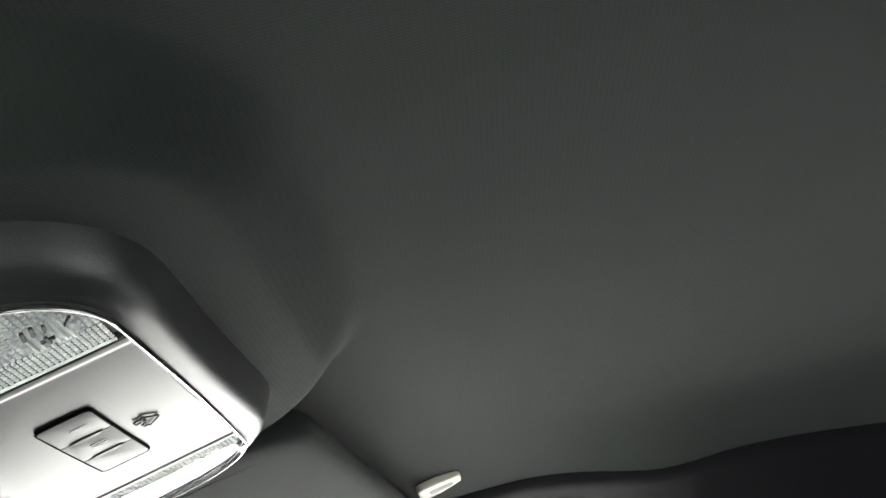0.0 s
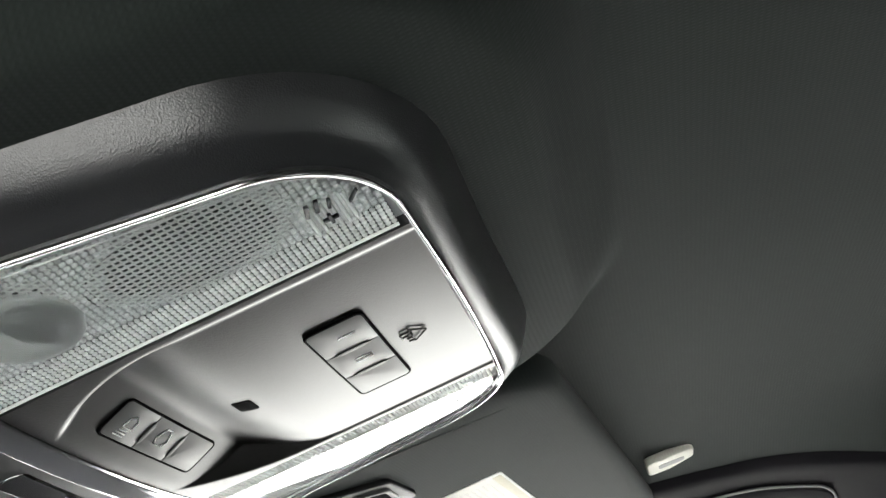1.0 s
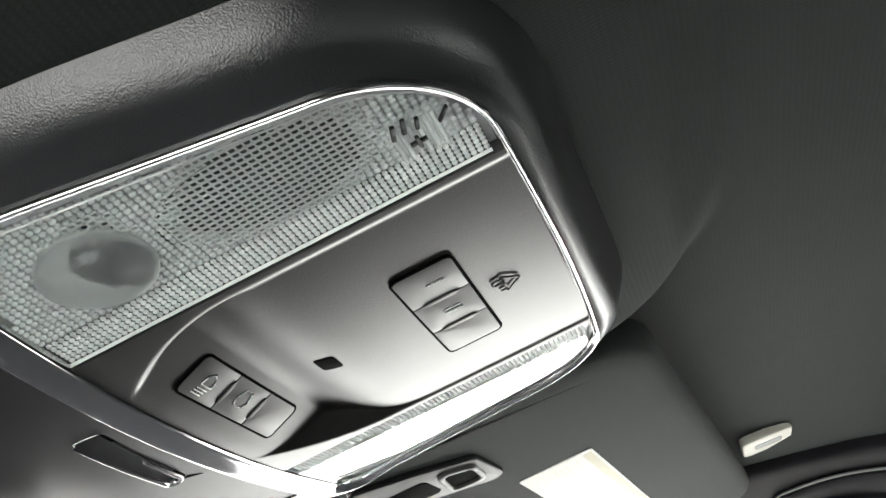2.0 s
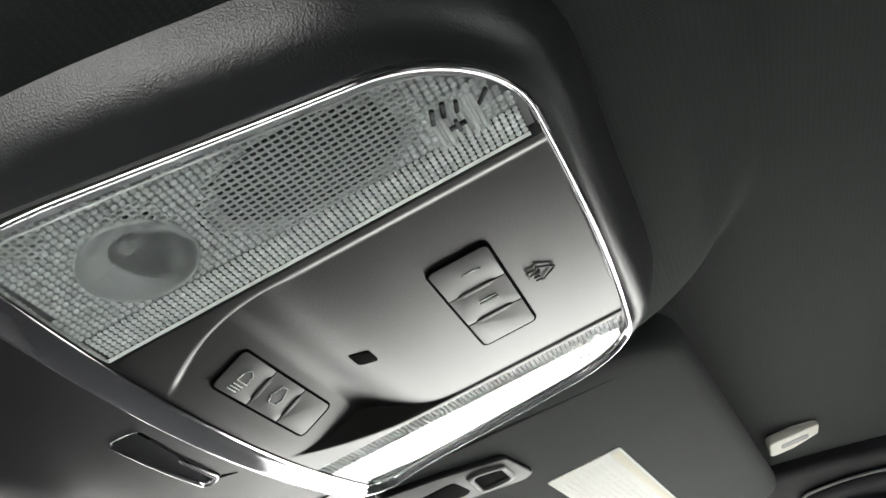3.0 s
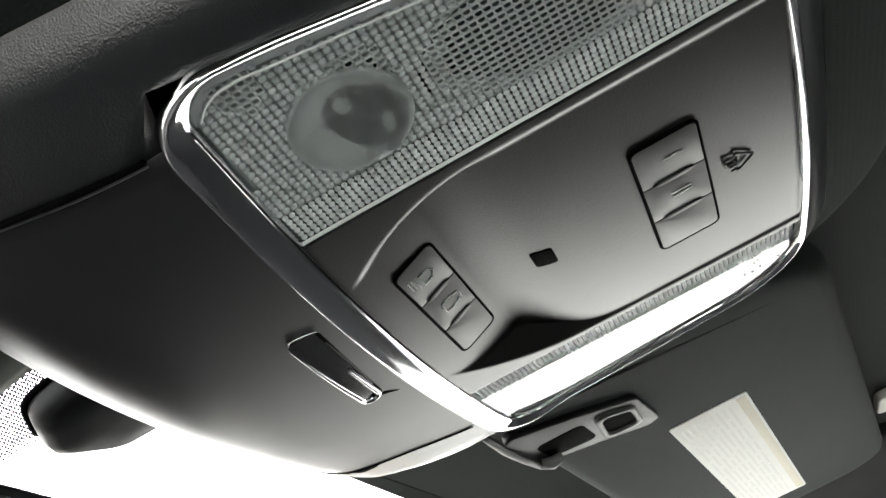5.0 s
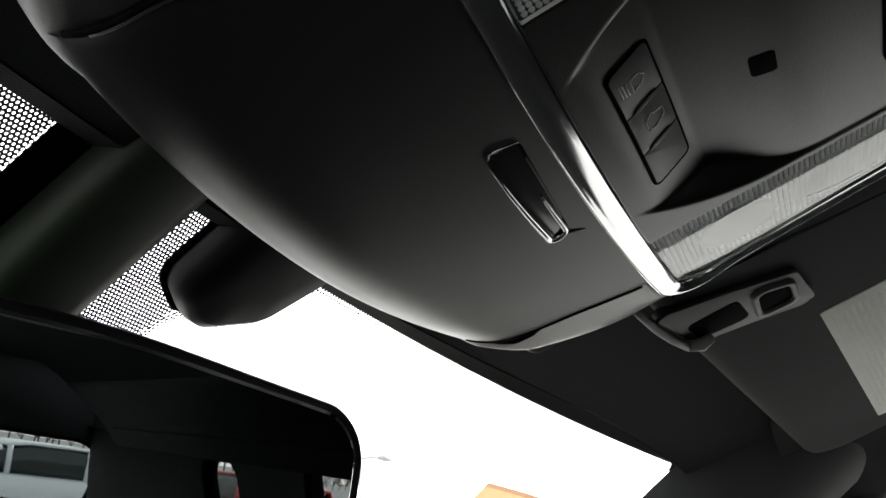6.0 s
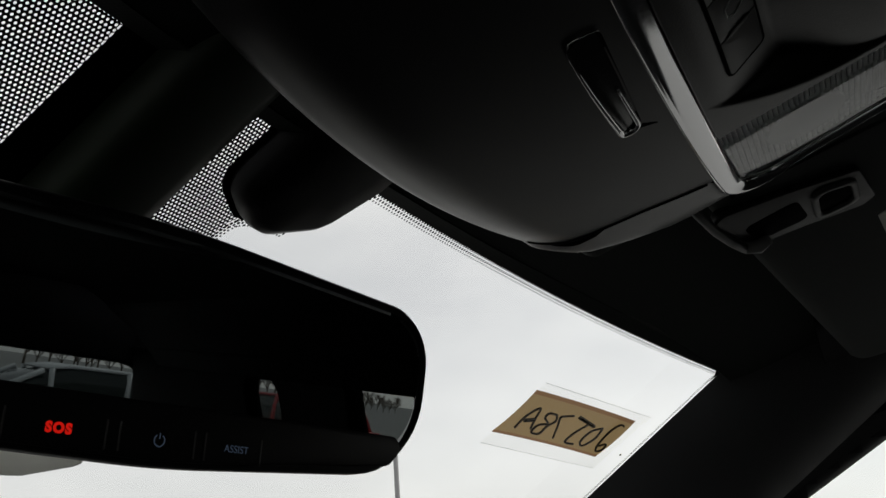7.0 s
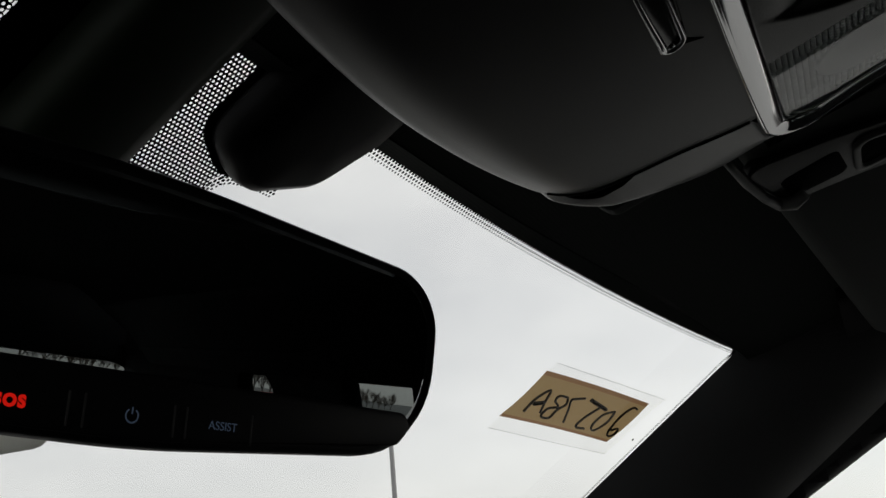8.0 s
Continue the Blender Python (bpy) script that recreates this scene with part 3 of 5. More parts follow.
            ring.append((sx * u, v, crown(u, v) + bed + h))
        into.append(ring)
    part("dome_backing", mesh_of("dome_backing", *loft(sheet, True), REFLECTOR), lens, "pale sheet behind the dome")
    part("dome_cup", mesh_of("dome_cup", *loft(cup, True, False, True), LAMP_DARK), lens, "dark bulb cup behind the dome")
    for bu_, bv, br, deep, mat in ((0.088, -0.028, 0.0038, 0.0058, LAMP_DARK), (0.0938, 0.0203, 0.0024, 0.0048, BULB_GREY), (0.0823, 0.0139, 0.0025, 0.0048, BULB_GREY)):
        ball = []
        for q in range(1, 8):
            a = math.pi * q / 8
            ball.append([(sx * (bu_ + br * math.sin(a) * math.cos(2 * math.pi * k / 16)), bv + br * math.sin(a) * math.sin(2 * math.pi * k / 16), crown(bu_, bv) + deep - br * 0.9 * math.cos(a)) for k in range(16)])
        part("bulb", mesh_of("bulb", *loft(ball, True, True, True), mat), lens, "bulb behind the lens")
    # ribbed patch with a moulded plus sign and two bars near the rear of the lens
    backing = grid(lambda u, v: (sx * u, v, crown(u, v) + bed + 0.0006), [0.0715, 0.080, 0.0895], [-0.0715, -0.063, -0.0540])
    part("rib_backing", mesh_of("rib_backing", *backing, PRISM), lens)
    for k in range(6):
        v = -0.0682 + 0.00225 * k
        rib = [(sx * (0.0735 + 0.0133 * q / 6), v, crown(0.0735 + 0.0133 * q / 6, v) + bed + 0.0003) for q in range(7)]
        part("rib", mesh_of("rib", *tube(rib, 0.0007, 8), PRISM), lens)
    marks = [("plus_mark", [(-0.0022, -0.0005, 0.0022, 0.0005)], 0.0800, -0.0622), ("plus_mark", [(-0.0005, -0.0022, 0.0005, 0.0022)], 0.0800, -0.0622), ("bar_mark", [(-0.0026, -0.0006, 0.0026, 0.0006)], 0.0866, -0.0578), ("bar_mark", [(-0.0026, -0.0006, 0.0026, 0.0006)], 0.0872, -0.0608), ("bar_mark", [(-0.0020, -0.0005, 0.0020, 0.0005)], 0.0862, -0.0640), ("corner_mark", [(-0.0026, -0.0004, 0.0026, 0.0004)], 0.0850, -0.0705)]
    for name, boxes, u, v in marks:
        x0, y0, x1, y1 = boxes[0]
        turn = pose(sx * u, v, 0, 0, 0, 0 if name == "plus_mark" else sx * -14 if name == "bar_mark" else sx * -38)
        piece = moved(plate(box_outline(x0, y0, x1, y1, 0.0003), 0.0008, -0.0002, 0.0002), pose(0, 0, crown(u, v) + bed - 0.0012) @ turn)
        part(name, mesh_of(name, *piece, LAMP_DARK), lens, "dark moulded mark in the lens")


def glasses_holder(top):
    """The drop-down door in front of the lamps, with its chrome latch."""
    def seam(side, v):
        if side < 0:
            return 0.1112 + 0.0040 * smooth(0.055, 0.100, v) - 0.0022 * smooth(0.103, 0.126, v)
        return 0.0945 - 0.0085 * smooth(0.054, 0.086, v) + 0.0065 * smooth(0.086, 0.124, v)

    def front(u):
        return 0.1392 - (1.45 if u > 0 else 0.98) * u * u

    rows = [i / 26 for i in range(27)]

    def door(s, t):
        u0 = s * (0.0925 if s > 0 else 0.113)
        v = 0.0540 + (front(u0) - 0.0540) * t
        u = s * seam(s, v)
        return (u, v, crown(u, v) - 0.0012 + 0.0034 * (max(0.0, t - 0.78) / 0.22) ** 2)
    ss = [-1 + 2 * i / 44 for i in range(45)]
    sheet = grid(door, ss, rows)
    verts, faces = list(sheet[0]), list(sheet[1])
    # rolled front edge
    last = [26 * 45 + i for i in range(45)]
    for dv, dw in ((0.0018, 0.0013), (0.0036, 0.0032), (0.0049, 0.0056), (0.0056, 0.0085), (0.0056, 0.0130), (0.0040, 0.022)):
        k = len(verts)
        for i in range(45):
            x, y, z = sheet[0][26 * 45 + i]
            verts.append((x * (1 + dv * 0.8), y + dv, z + dw))
        for i in range(44):
            faces.append((last[i], last[i + 1], k + i + 1, k + i))
        last = [k + i for i in range(45)]
    # side returns
    for col in (0, 44):
        prev = [j * 45 + col for j in range(27)]
        k = len(verts)
        sg = -1 if col == 0 else 1
        for j in range(27):
            x, y, z = sheet[0][j * 45 + col]
            verts.append((x + sg * 0.0004, y, z + 0.0035))
        for j in range(26):
            faces.append((prev[j], prev[j + 1], k + j + 1, k + j))
    d = part("glasses_holder_door", mesh_of("glasses_holder_door", verts, faces, DOOR_BLACK), top, "satin black glasses holder door, closed")
    # dark joint line along the sides of the door
    for sg in (-1, 1):
        line = [(x + sg * 0.0006, y, z + 0.0004) for x, y, z in [sheet[0][j * 45 + (0 if sg < 0 else 44)] for j in range(2, 27)]]
        part("joint_line", mesh_of("joint_line", *tube(line, 0.0009, 6), GAP_BLACK), d, "dark joint beside the door")
    # rounded edge of the door at the driver's joint, which catches the light
    bead = [(x - 0.0001, y, z - 0.0001) for x, y, z in [sheet[0][j * 45] for j in range(2, 25)]]
    part("door_edge", mesh_of("door_edge", *tube(bead, 0.0005, 8), SOFT_BLACK), d, "rounded glossy edge of the door")
    # latch: a shallow glossy scoop with a broad front lip, in a dark pocket; a bar closes its passenger half at the rear
    pocket = plate(rounded([(-0.0315, 0.0640, 0.003), (0.0215, 0.0672, 0.002), (0.0200, 0.0745, 0.0030), (-0.0335, 0.0740, 0.0042)], 5, 6), 0.002, -0.00135, 0.0001, crown)
    part("latch_pocket", mesh_of("latch_pocket", *pocket, GAP_BLACK), d, "dark latch pocket")
    def rim_at(u, v, w=-0.0017):
        return (u, v, crown(u, v) + w)
    def scoop_at(s, t):
        u = -0.0322 + 0.0520 * t
        v_rear = 0.0650 + 0.0026 * t
        v_front = 0.0736 + 0.0006 * math.sin(math.pi * t) - 0.0004 * t
        return rim_at(u, v_rear + (v_front - v_rear) * s, -0.00150 - 0.0010 * s ** 3)
    part("latch_scoop", mesh_of("latch_scoop", *grid(scoop_at, [i / 10 for i in range(11)], [i / 24 for i in range(25)]), LATCH_DARK), d, "glossy black hollow of the latch")
    start = [rim_at(-0.0318 - 0.0016 * math.sin(math.pi / 2 * k / 6), 0.0642 + 0.0080 * k / 6) for k in range(7)]
    front_bar = [rim_at(-0.0325 + 0.0500 * k / 20, 0.0737 + 0.0005 * math.sin(math.pi * k / 20), -0.0020) for k in range(1, 21)]
    turn = [rim_at(0.0178 + 0.0028 * math.sin(math.pi * k / 12), 0.0711 + 0.0029 * math.cos(math.pi * k / 12), -0.0019) for k in range(1, 12)]
    rear_bar = [rim_at(0.0178 - 0.0220 * k / 12, 0.0682 - 0.0002 * k / 12, -0.0019) for k in range(13)]
    width = [0.3 + 0.3 * k / 6 for k in range(7)] + [0.7 + 1.5 * (k / 20) for k in range(20)] + [2.2 - 0.04 * k for k in range(11)] + [1.8 - 1.0 * k / 12 for k in range(13)]
    part("chrome_latch", mesh_of("chrome_latch", *tube(start + front_bar + turn + rear_bar, 0.00058, 8, width), CHROME), d, "chrome rim of the latch")
    nick = plate([(0.0212, 0.0672), (0.0255, 0.0634), (0.0222, 0.0695)], 0.001, -0.0014, 0.00005, crown, 1)
    part("finger_notch", mesh_of("finger_notch", *nick, GAP_BLACK, False), d, "small dark notch beside the latch")


overhead_console()


# ---- roof lining: one sheet, swelling down round the console ----
def base_roof(x, y):
    roll = 1.0 + 1.1 * smooth(-0.16, -0.36, y)
    drop = 0.037 * (abs(x) / 0.55) ** 5.3 * roll
    fwd = 0.139 * (y + 0.63) ** 2 if y > -0.63 else 0.0
    drop += 0.028 * smooth(0.37, 0.53, abs(x)) * smooth(-0.20, -0.38, y)
    return 1.776 - fwd - drop - 0.0080 * smooth(0.06, 0.17, y + 0.20 * x * x)


def roof_height(x, y):
    base = base_roof(x, y)
    pod = 1.6592 - SLOPE * y + 0.0190 + 0.25 * x * x
    v = y / math.cos(math.atan(SLOPE))
    spread = 0.0090 * flare(v)
    back = max(-0.040 - v, 0.0)
    d = math.hypot(max(abs(x) - 0.068 - spread, 0.0), back)
    k = 0.006
    lowered = -k * math.log(math.exp(-(base - 1.6) / k) + math.exp(-(pod - 1.6) / k)) + 1.6
    h = base + (lowered - base) * smooth(0.104, 0.075, d) * smooth(0.150, 0.115, y)
    # hollow over the console
    shell = math.hypot(max(abs(x) - 0.0630 - 0.0977 * (v + 0.0715) - 0.5 * spread, 0.0), max(-0.0355 - v, 0.0))
    inside = smooth(0.0570, 0.0480, shell) * smooth(0.16, 0.15, y)
    return h + 0.035 * inside


def front_edge(x):
    return 0.186 - 0.225 * x * x


def roof_lining():
    xs = [-0.60 + 0.40 * i / 50 for i in range(50)] + [-0.20 + 0.40 * i / 190 for i in range(191)] + [0.20 + 0.40 * i / 50 for i in range(1, 51)]
    ts = [0.5 * i / 120 for i in range(120)] + [0.5 + 0.5 * i / 250 for i in range(251)]

    def fn(x, t):
        y = -1.9 + 3.28 * t if t < 0.5 else -0.26 + (front_edge(x) + 0.26) * (2 * t - 1)
        return (x, y, roof_height(x, y))
    me = mesh_of("ceiling", *grid(fn, xs, ts), HEADLINER)
    ob = tagged(new("ceiling", me), "dark grey knitted cloth roof lining swelling round the console", "ceiling", kind="structure")
    return ob


roof_lining()


# ---- windscreen ----
WA, WS, WC = 1.790, 0.55, 0.19


def screen_z(x, y):
    return WA - WS * y - WC * x * x


def on_screen(x, y, off=0.0):
    """A point on the inside of the windscreen; off metres into the cabin."""
    n = Vector((2 * WC * x, WS, 1.0)).normalized()
    p = Vector((x, y, screen_z(x, y))) - n * off
    return (p.x, p.y, p.z)


def top_line(x):
    """The edge of the glass under the header."""
    return 0.1985 - 0.250 * x * x


def pillar_line(y):
    """Half-width of the glass where the pillar trim ends it."""
    return 0.5330 + 0.285 * (y - 0.132)


def windscreen():
    def fn(s, t):
        y = 0.12 + 0.95 * t
        x = s * (0.60 + 0.27 * (y - 0.13))
        return on_screen(x, y, 0.0)
    ob = tagged(new("window_1", mesh_of("window_1", *grid(fn, [-1 + i / 15 for i in range(31)], [i / 30 for i in range(31)]), GLASS)), "curved clear windscreen under a grey sky", "windscreen", kind="structure")
    ob.visible_shadow = False
    return ob


windscreen()


def header_and_pillars():
    # trim above the glass: from the roof lining's edge to the glass edge
    def fn(x, t):
        a = Vector((x, front_edge(x), roof_height(x, front_edge(x)) - 0.001))
        b = Vector(on_screen(x, top_line(x), 0.003))
        p = a.lerp(b, t)
        return (p.x, p.y, p.z)
    tagged(new("trim", mesh_of("trim", *grid(fn, [-0.56 + 1.12 * i / 60 for i in range(61)], [i / 6 for i in range(7)]), HEADLINER)), "dark cloth header strip above the windscreen", "trim", kind="structure")
    for sx in (-1, 1):
        def pil(s, t):
            y = 0.04 + 1.01 * t
            x = pillar_line(y)
            inner = Vector(on_screen(x, y, 0.002))
            outer = Vector((0.615 + 0.25 * (y - 0.12), y - 0.06 - 0.10 * t, inner.z - 0.060))
            mid = inner.lerp(outer, 0.45) + Vector((0.0, -0.030, -0.024))
            p = inner * (1 - s) ** 2 + mid * (2 * s * (1 - s)) + outer * s ** 2
            return (sx * p.x, p.y, p.z)
        tagged(new("trim", mesh_of("trim", *grid(pil, [i / 14 for i in range(15)], [i / 30 for i in range(31)]), TRIM_DARK)), "dark grey plastic windscreen pillar trim", "pillar trim", kind="structure")


header_and_pillars()


# ---- cabin shell that closes the place: sides with window openings, floor, tail ----
def wall_with_openings(name, label, fn, a_range, b_range, openings, material, glass, steps=(96, 40)):
    """A sheet fn(a, b) with openings given as boxes (a0, b0, a1, b1, corner); panes fill them."""
    na, nb = steps
    av = sorted(set([a_range[0] + (a_range[1] - a_range[0]) * i / na for i in range(na + 1)]))
    bv = sorted(set([b_range[0] + (b_range[1] - b_range[0]) * i / nb for i in range(nb + 1)]))

    def open_at(a, b):
        for a0, b0, a1, b1, r in openings:
            if a0 < a < a1 and b0 < b < b1 and (a1 < 0.1 or a1 > 0.6 or b < 1.632 - 0.56 * a):
                dx, dy = max(a0 + r - a, a - a1 + r, 0), max(b0 + r - b, b - b1 + r, 0)
                if math.hypot(dx, dy) <= r:
                    return True
        return False
    verts = [fn(a, b) for b in bv for a in av]
    w = len(av)
    faces = []
    for j in range(len(bv) - 1):
        for i in range(w - 1):
            if not open_at((av[i] + av[i + 1]) / 2, (bv[j] + bv[j + 1]) / 2):
                faces.append((j * w + i, j * w + i + 1, (j + 1) * w + i + 1, (j + 1) * w + i))
    me = mesh_of(name, verts, faces, material)
    ob = tagged(new(name, me), label, "cabin wall", kind="structure")
    so = ob.modifiers.new("thickness", "SOLIDIFY")
    so.thickness = 0.03
    so.offset = 0
    for a0, b0, a1, b1, r in openings:
        if 1.35 < b0 < 1.37:
            continue
        a0 = a0 - 0.36 if a1 > 0.3 and a1 < 0.6 and a0 > -0.2 and b0 < 1.3 else a0
        dark = a0 < -0.65 or glass == REAR_GLASS
        ga, gb = [a0 + (a1 - a0) * i / 30 for i in range(31)], [b0 + (b1 - b0) * i / 24 for i in range(25)]
        pv, pf = grid(fn, ga, gb)
        if 0.1 < a1 < 0.6:
            pf = [f for f in pf if gb[f[0] // 31 + 1] < 1.645 - 0.56 * ga[f[0] % 31 + 1] or ga[f[0] % 31] < -0.03]
        g = part("pane", mesh_of("pane", pv, pf, REAR_GLASS if dark else glass), ob, "window glass")
        g.visible_shadow = dark
        if a1 < 0.1 or a1 > 0.6:
            ring = rounded([(a0, b0, max(r, 0.02)), (a1, b0, max(r, 0.02)), (a1, b1, max(r, 0.02)), (a0, b1, max(r, 0.02))], 8, 10)
            part("seal", mesh_of("seal", *tube([fn(a, b) for a, b in ring + ring[:1]], 0.016, 8), GAP_BLACK), ob, "black rubber window seal")
    return ob


def side_point(sx):
    def fn(y, z):
        z = min(z, 1.755, max(0.9, screen_z(0.60 + 0.27 * (y - 0.13), y) + 0.012) if y > 0.10 else 1.755)
        y = max(y, -2.41 + 0.35 * smooth(1.1, 1.75, z))
        lean = smooth(1.15, 1.74, z)
        x = 0.775 - 0.165 * lean + 0.02 * math.sin((y + 2.0) * 1.2)
        return (sx * x, y, z)
    return fn


for sx, nm in ((-1, "wall_west"), (1, "wall_east")):
    wall_with_openings(nm, "dark lined car side with window openings", side_point(sx), (-2.6, 0.86), (0.45, 1.755),
                       [(-0.16, 1.23, 0.48, 1.645, 0.06), (-0.42, 1.36, -0.12, 1.672, 0.03), (-0.92, 1.38, -0.70, 1.685, 0.03), (-1.36, 1.20, -1.19, 1.61, 0.05)] if sx > 0 else [(-0.18, 1.33, 0.14, 1.645, 0.05), (-0.92, 1.17, -0.70, 1.685, 0.03), (-1.36, 1.20, -1.19, 1.61, 0.05)], CABIN, SIDE_GLASS, (346, 130))
wall_with_openings("wall_south", "dark lined tailgate with its rear window", lambda x, z: (x, -2.42 + 0.35 * smooth(1.1, 1.75, z), z), (-0.80, 0.80), (0.45, 1.78),
                   [(-0.68, 1.10, 0.68, 1.605, 0.10)], CABIN, REAR_GLASS, (160, 133))


def window_frames():
    for sx in (-1, 1):
        bar = []
        for k in range(25):
            y = -0.06 + 0.56 * k / 24
            z = 1.622 - 0.56 * y
            x, yy, zz = side_point(sx)(y, z)
            bar.append((x - sx * 0.004, yy, zz + 0.020))
        tagged(new("trim", mesh_of("trim", *tube(bar, 0.019, 12), TRIM_DARK)), "dark seal along the sloping front window edge", "trim", kind="structure")


window_frames()


def closing():
    fl = grid(lambda x, y: (x, y, 0.46), [-0.82, 0, 0.82], [-2.6, -1, 0.9])
    tagged(new("floor", mesh_of("floor", *fl, CABIN)), "dark carpeted car floor", "floor", kind="structure")
    fr = grid(lambda x, z: (x, 0.82 + 0.25 * smooth(0.9, 1.15, z), z), [-0.86 + 1.72 * i / 20 for i in range(21)], [0.45 + 0.78 * i / 20 for i in range(21)])
    tagged(new("wall_north", mesh_of("wall_north", *fr, CABIN)), "dark bulkhead below the windscreen", "bulkhead", kind="structure")
    rr = grid(lambda x, t: (x, -1.9 - 0.25 * t, 1.776 - 0.01 * t), [-0.62, 0, 0.62], [0, 0.5, 1])
    tagged(new("trim", mesh_of("trim", *rr, HEADLINER)), "rear strip of the roof lining", "trim", kind="structure")
    for sx in (-1, 1):
        rail = grid(lambda y, t: (sx * (0.585 + 0.045 * t), y, base_roof(0.585, min(y, 0.12)) - 0.006 - 0.020 * t * t), [-2.4 + 2.52 * i / 40 for i in range(41)], [i / 6 for i in range(7)])
        tagged(new("trim", mesh_of("trim", *rail, HEADLINER)), "cloth-covered roof rail above the doors", "trim", kind="structure")


closing()


# ---- sun visor on the passenger's side ----
VISOR_X = Vector((0.9952, -0.0965, -0.0100)).normalized()
VISOR_N = VISOR_X.cross(Vector((0.003, 0.0438, -0.0127))).normalized()
VISOR_Y = VISOR_N.cross(VISOR_X).normalized()
VISOR = Matrix((VISOR_X, VISOR_Y, VISOR_N)).transposed().to_4x4()
VISOR.translation = Vector((0.2579, 0.0002, 1.6746))


BEZEL = [(-0.100, 0.063, 0.006), (-0.086, 0.028, 0.010), (-0.071, -0.001, 0.006), (-0.033, -0.003, 0.004), (-0.029, 0.004, 0.003), (-0.040, 0.030, 0.010), (-0.049, 0.056, 0.008)]
WINDOW_A = [(-0.074, 0.0531), (-0.0735, 0.0275), (-0.0490, 0.0270), (-0.0530, 0.0517)]
WINDOW_B = [(-0.0705, 0.0190), (-0.0630, 0.0050), (-0.0445, 0.0065), (-0.0465, 0.0220)]
HOOK = [(-0.126, 0.0645, 0.002), (-0.106, 0.0640, -0.001), (-0.088, 0.0630, -0.003), (-0.070, 0.0610, -0.004), (-0.0575, 0.0580, -0.005), (-0.0535, 0.0525, -0.006), (-0.0560, 0.0470, -0.006)]


def sun_visor():
    top = thing("sun_visor", VISOR, "dark grey cloth sun visor folded up against the roof lining", "sun visor")
    line = rounded([(-0.122, 0.0615, 0.012), (-0.116, -0.106, 0.040), (0.285, -0.110, 0.040), (0.300, 0.0585, 0.030)], 8, 20)
    prof = [(0.012, 0.022), (0.004, 0.0205), (0.0005, 0.016), (0.0, 0.011), (0.0012, 0.0055), (0.0045, 0.0018), (0.010, 0.0004), (0.02, 0.0)]
    rings = []
    n = len(line)
    for d, z in prof:
        ring = []
        for i, p in enumerate(line):
            a, b = line[i - 1], line[(i + 1) % n]
            tx, ty = b[0] - a[0], b[1] - a[1]
            ln = math.hypot(tx, ty)
            nx, ny = -ty / ln, tx / ln
            if nx * (0.07 - p[0]) + ny * (-0.03 - p[1]) < 0:
                nx, ny = -nx, -ny
            ring.append((p[0] + nx * d, p[1] + ny * d, z))
        rings.append(ring)
    part("body", mesh_of("body", *loft(rings, True, True, True), VISOR_CLOTH), top, "cloth-covered visor body")
    # inboard end: dark bezel with two windows and the grey hook
    bez = plate(rounded(BEZEL, 5, 6), 0.002, -0.0030, 0.0012)
    b = part("end_bezel", mesh_of("end_bezel", *bez, BEZEL_BLACK), top, "dark plastic end bezel")
    for nm, quad in (("pin_window", WINDOW_A), ("catch_window", WINDOW_B)):
        c = (sum(p[0] for p in quad) / 4, sum(p[1] for p in quad) / 4)
        hole = rounded([(x, y, 0.004) for x, y in quad], 5, 5)
        part(nm, mesh_of(nm, *plate(hole, 0.001, -0.0033, 0.0001), GAP_BLACK), b, "black window in the bezel")
        if nm == "catch_window":
            rim = loft([[(c[0] + (x - c[0]) * q, c[1] + (y - c[1]) * q, z) for x, y in hole] for q, z in ((0.98, -0.0026), (1.0, -0.0042), (1.10, -0.0047), (1.36, -0.0044), (1.40, -0.0024))])
            part("catch_frame", mesh_of("catch_frame", *rim, IVORY_DARK), b, "grey frame of the catch")
    pin = tube([(x, y, z) for x, y, z in HOOK[:5]], 0.0022, 10, [0.8, 0.9, 1, 1, 1.1])
    h = part("hook", mesh_of("hook", *pin, IVORY_DARK), top, "dark grey plastic visor hook")
    tip = tube([(x, y, z) for x, y, z in HOOK[4:]], 0.0030, 10, [0.9, 1.1, 0.8])
    part("hook_tip", mesh_of("hook_tip", *tip, TRIM_LIGHT), h, "pale grey tip of the hook")
    return top


BEZEL_BLACK = grained("black_bezel_plastic", (0.010, 0.010, 0.011), 0.5, 900.0, 0.1, spec=0.3)
IVORY_DARK = grained("grey_plastic", (0.060, 0.060, 0.058), 0.45, 900.0, 0.1, spec=0.3)
TRIM_LIGHT = grained("light_grey_plastic", (0.20, 0.20, 0.195), 0.45, 900.0, 0.1)
sun_visor()


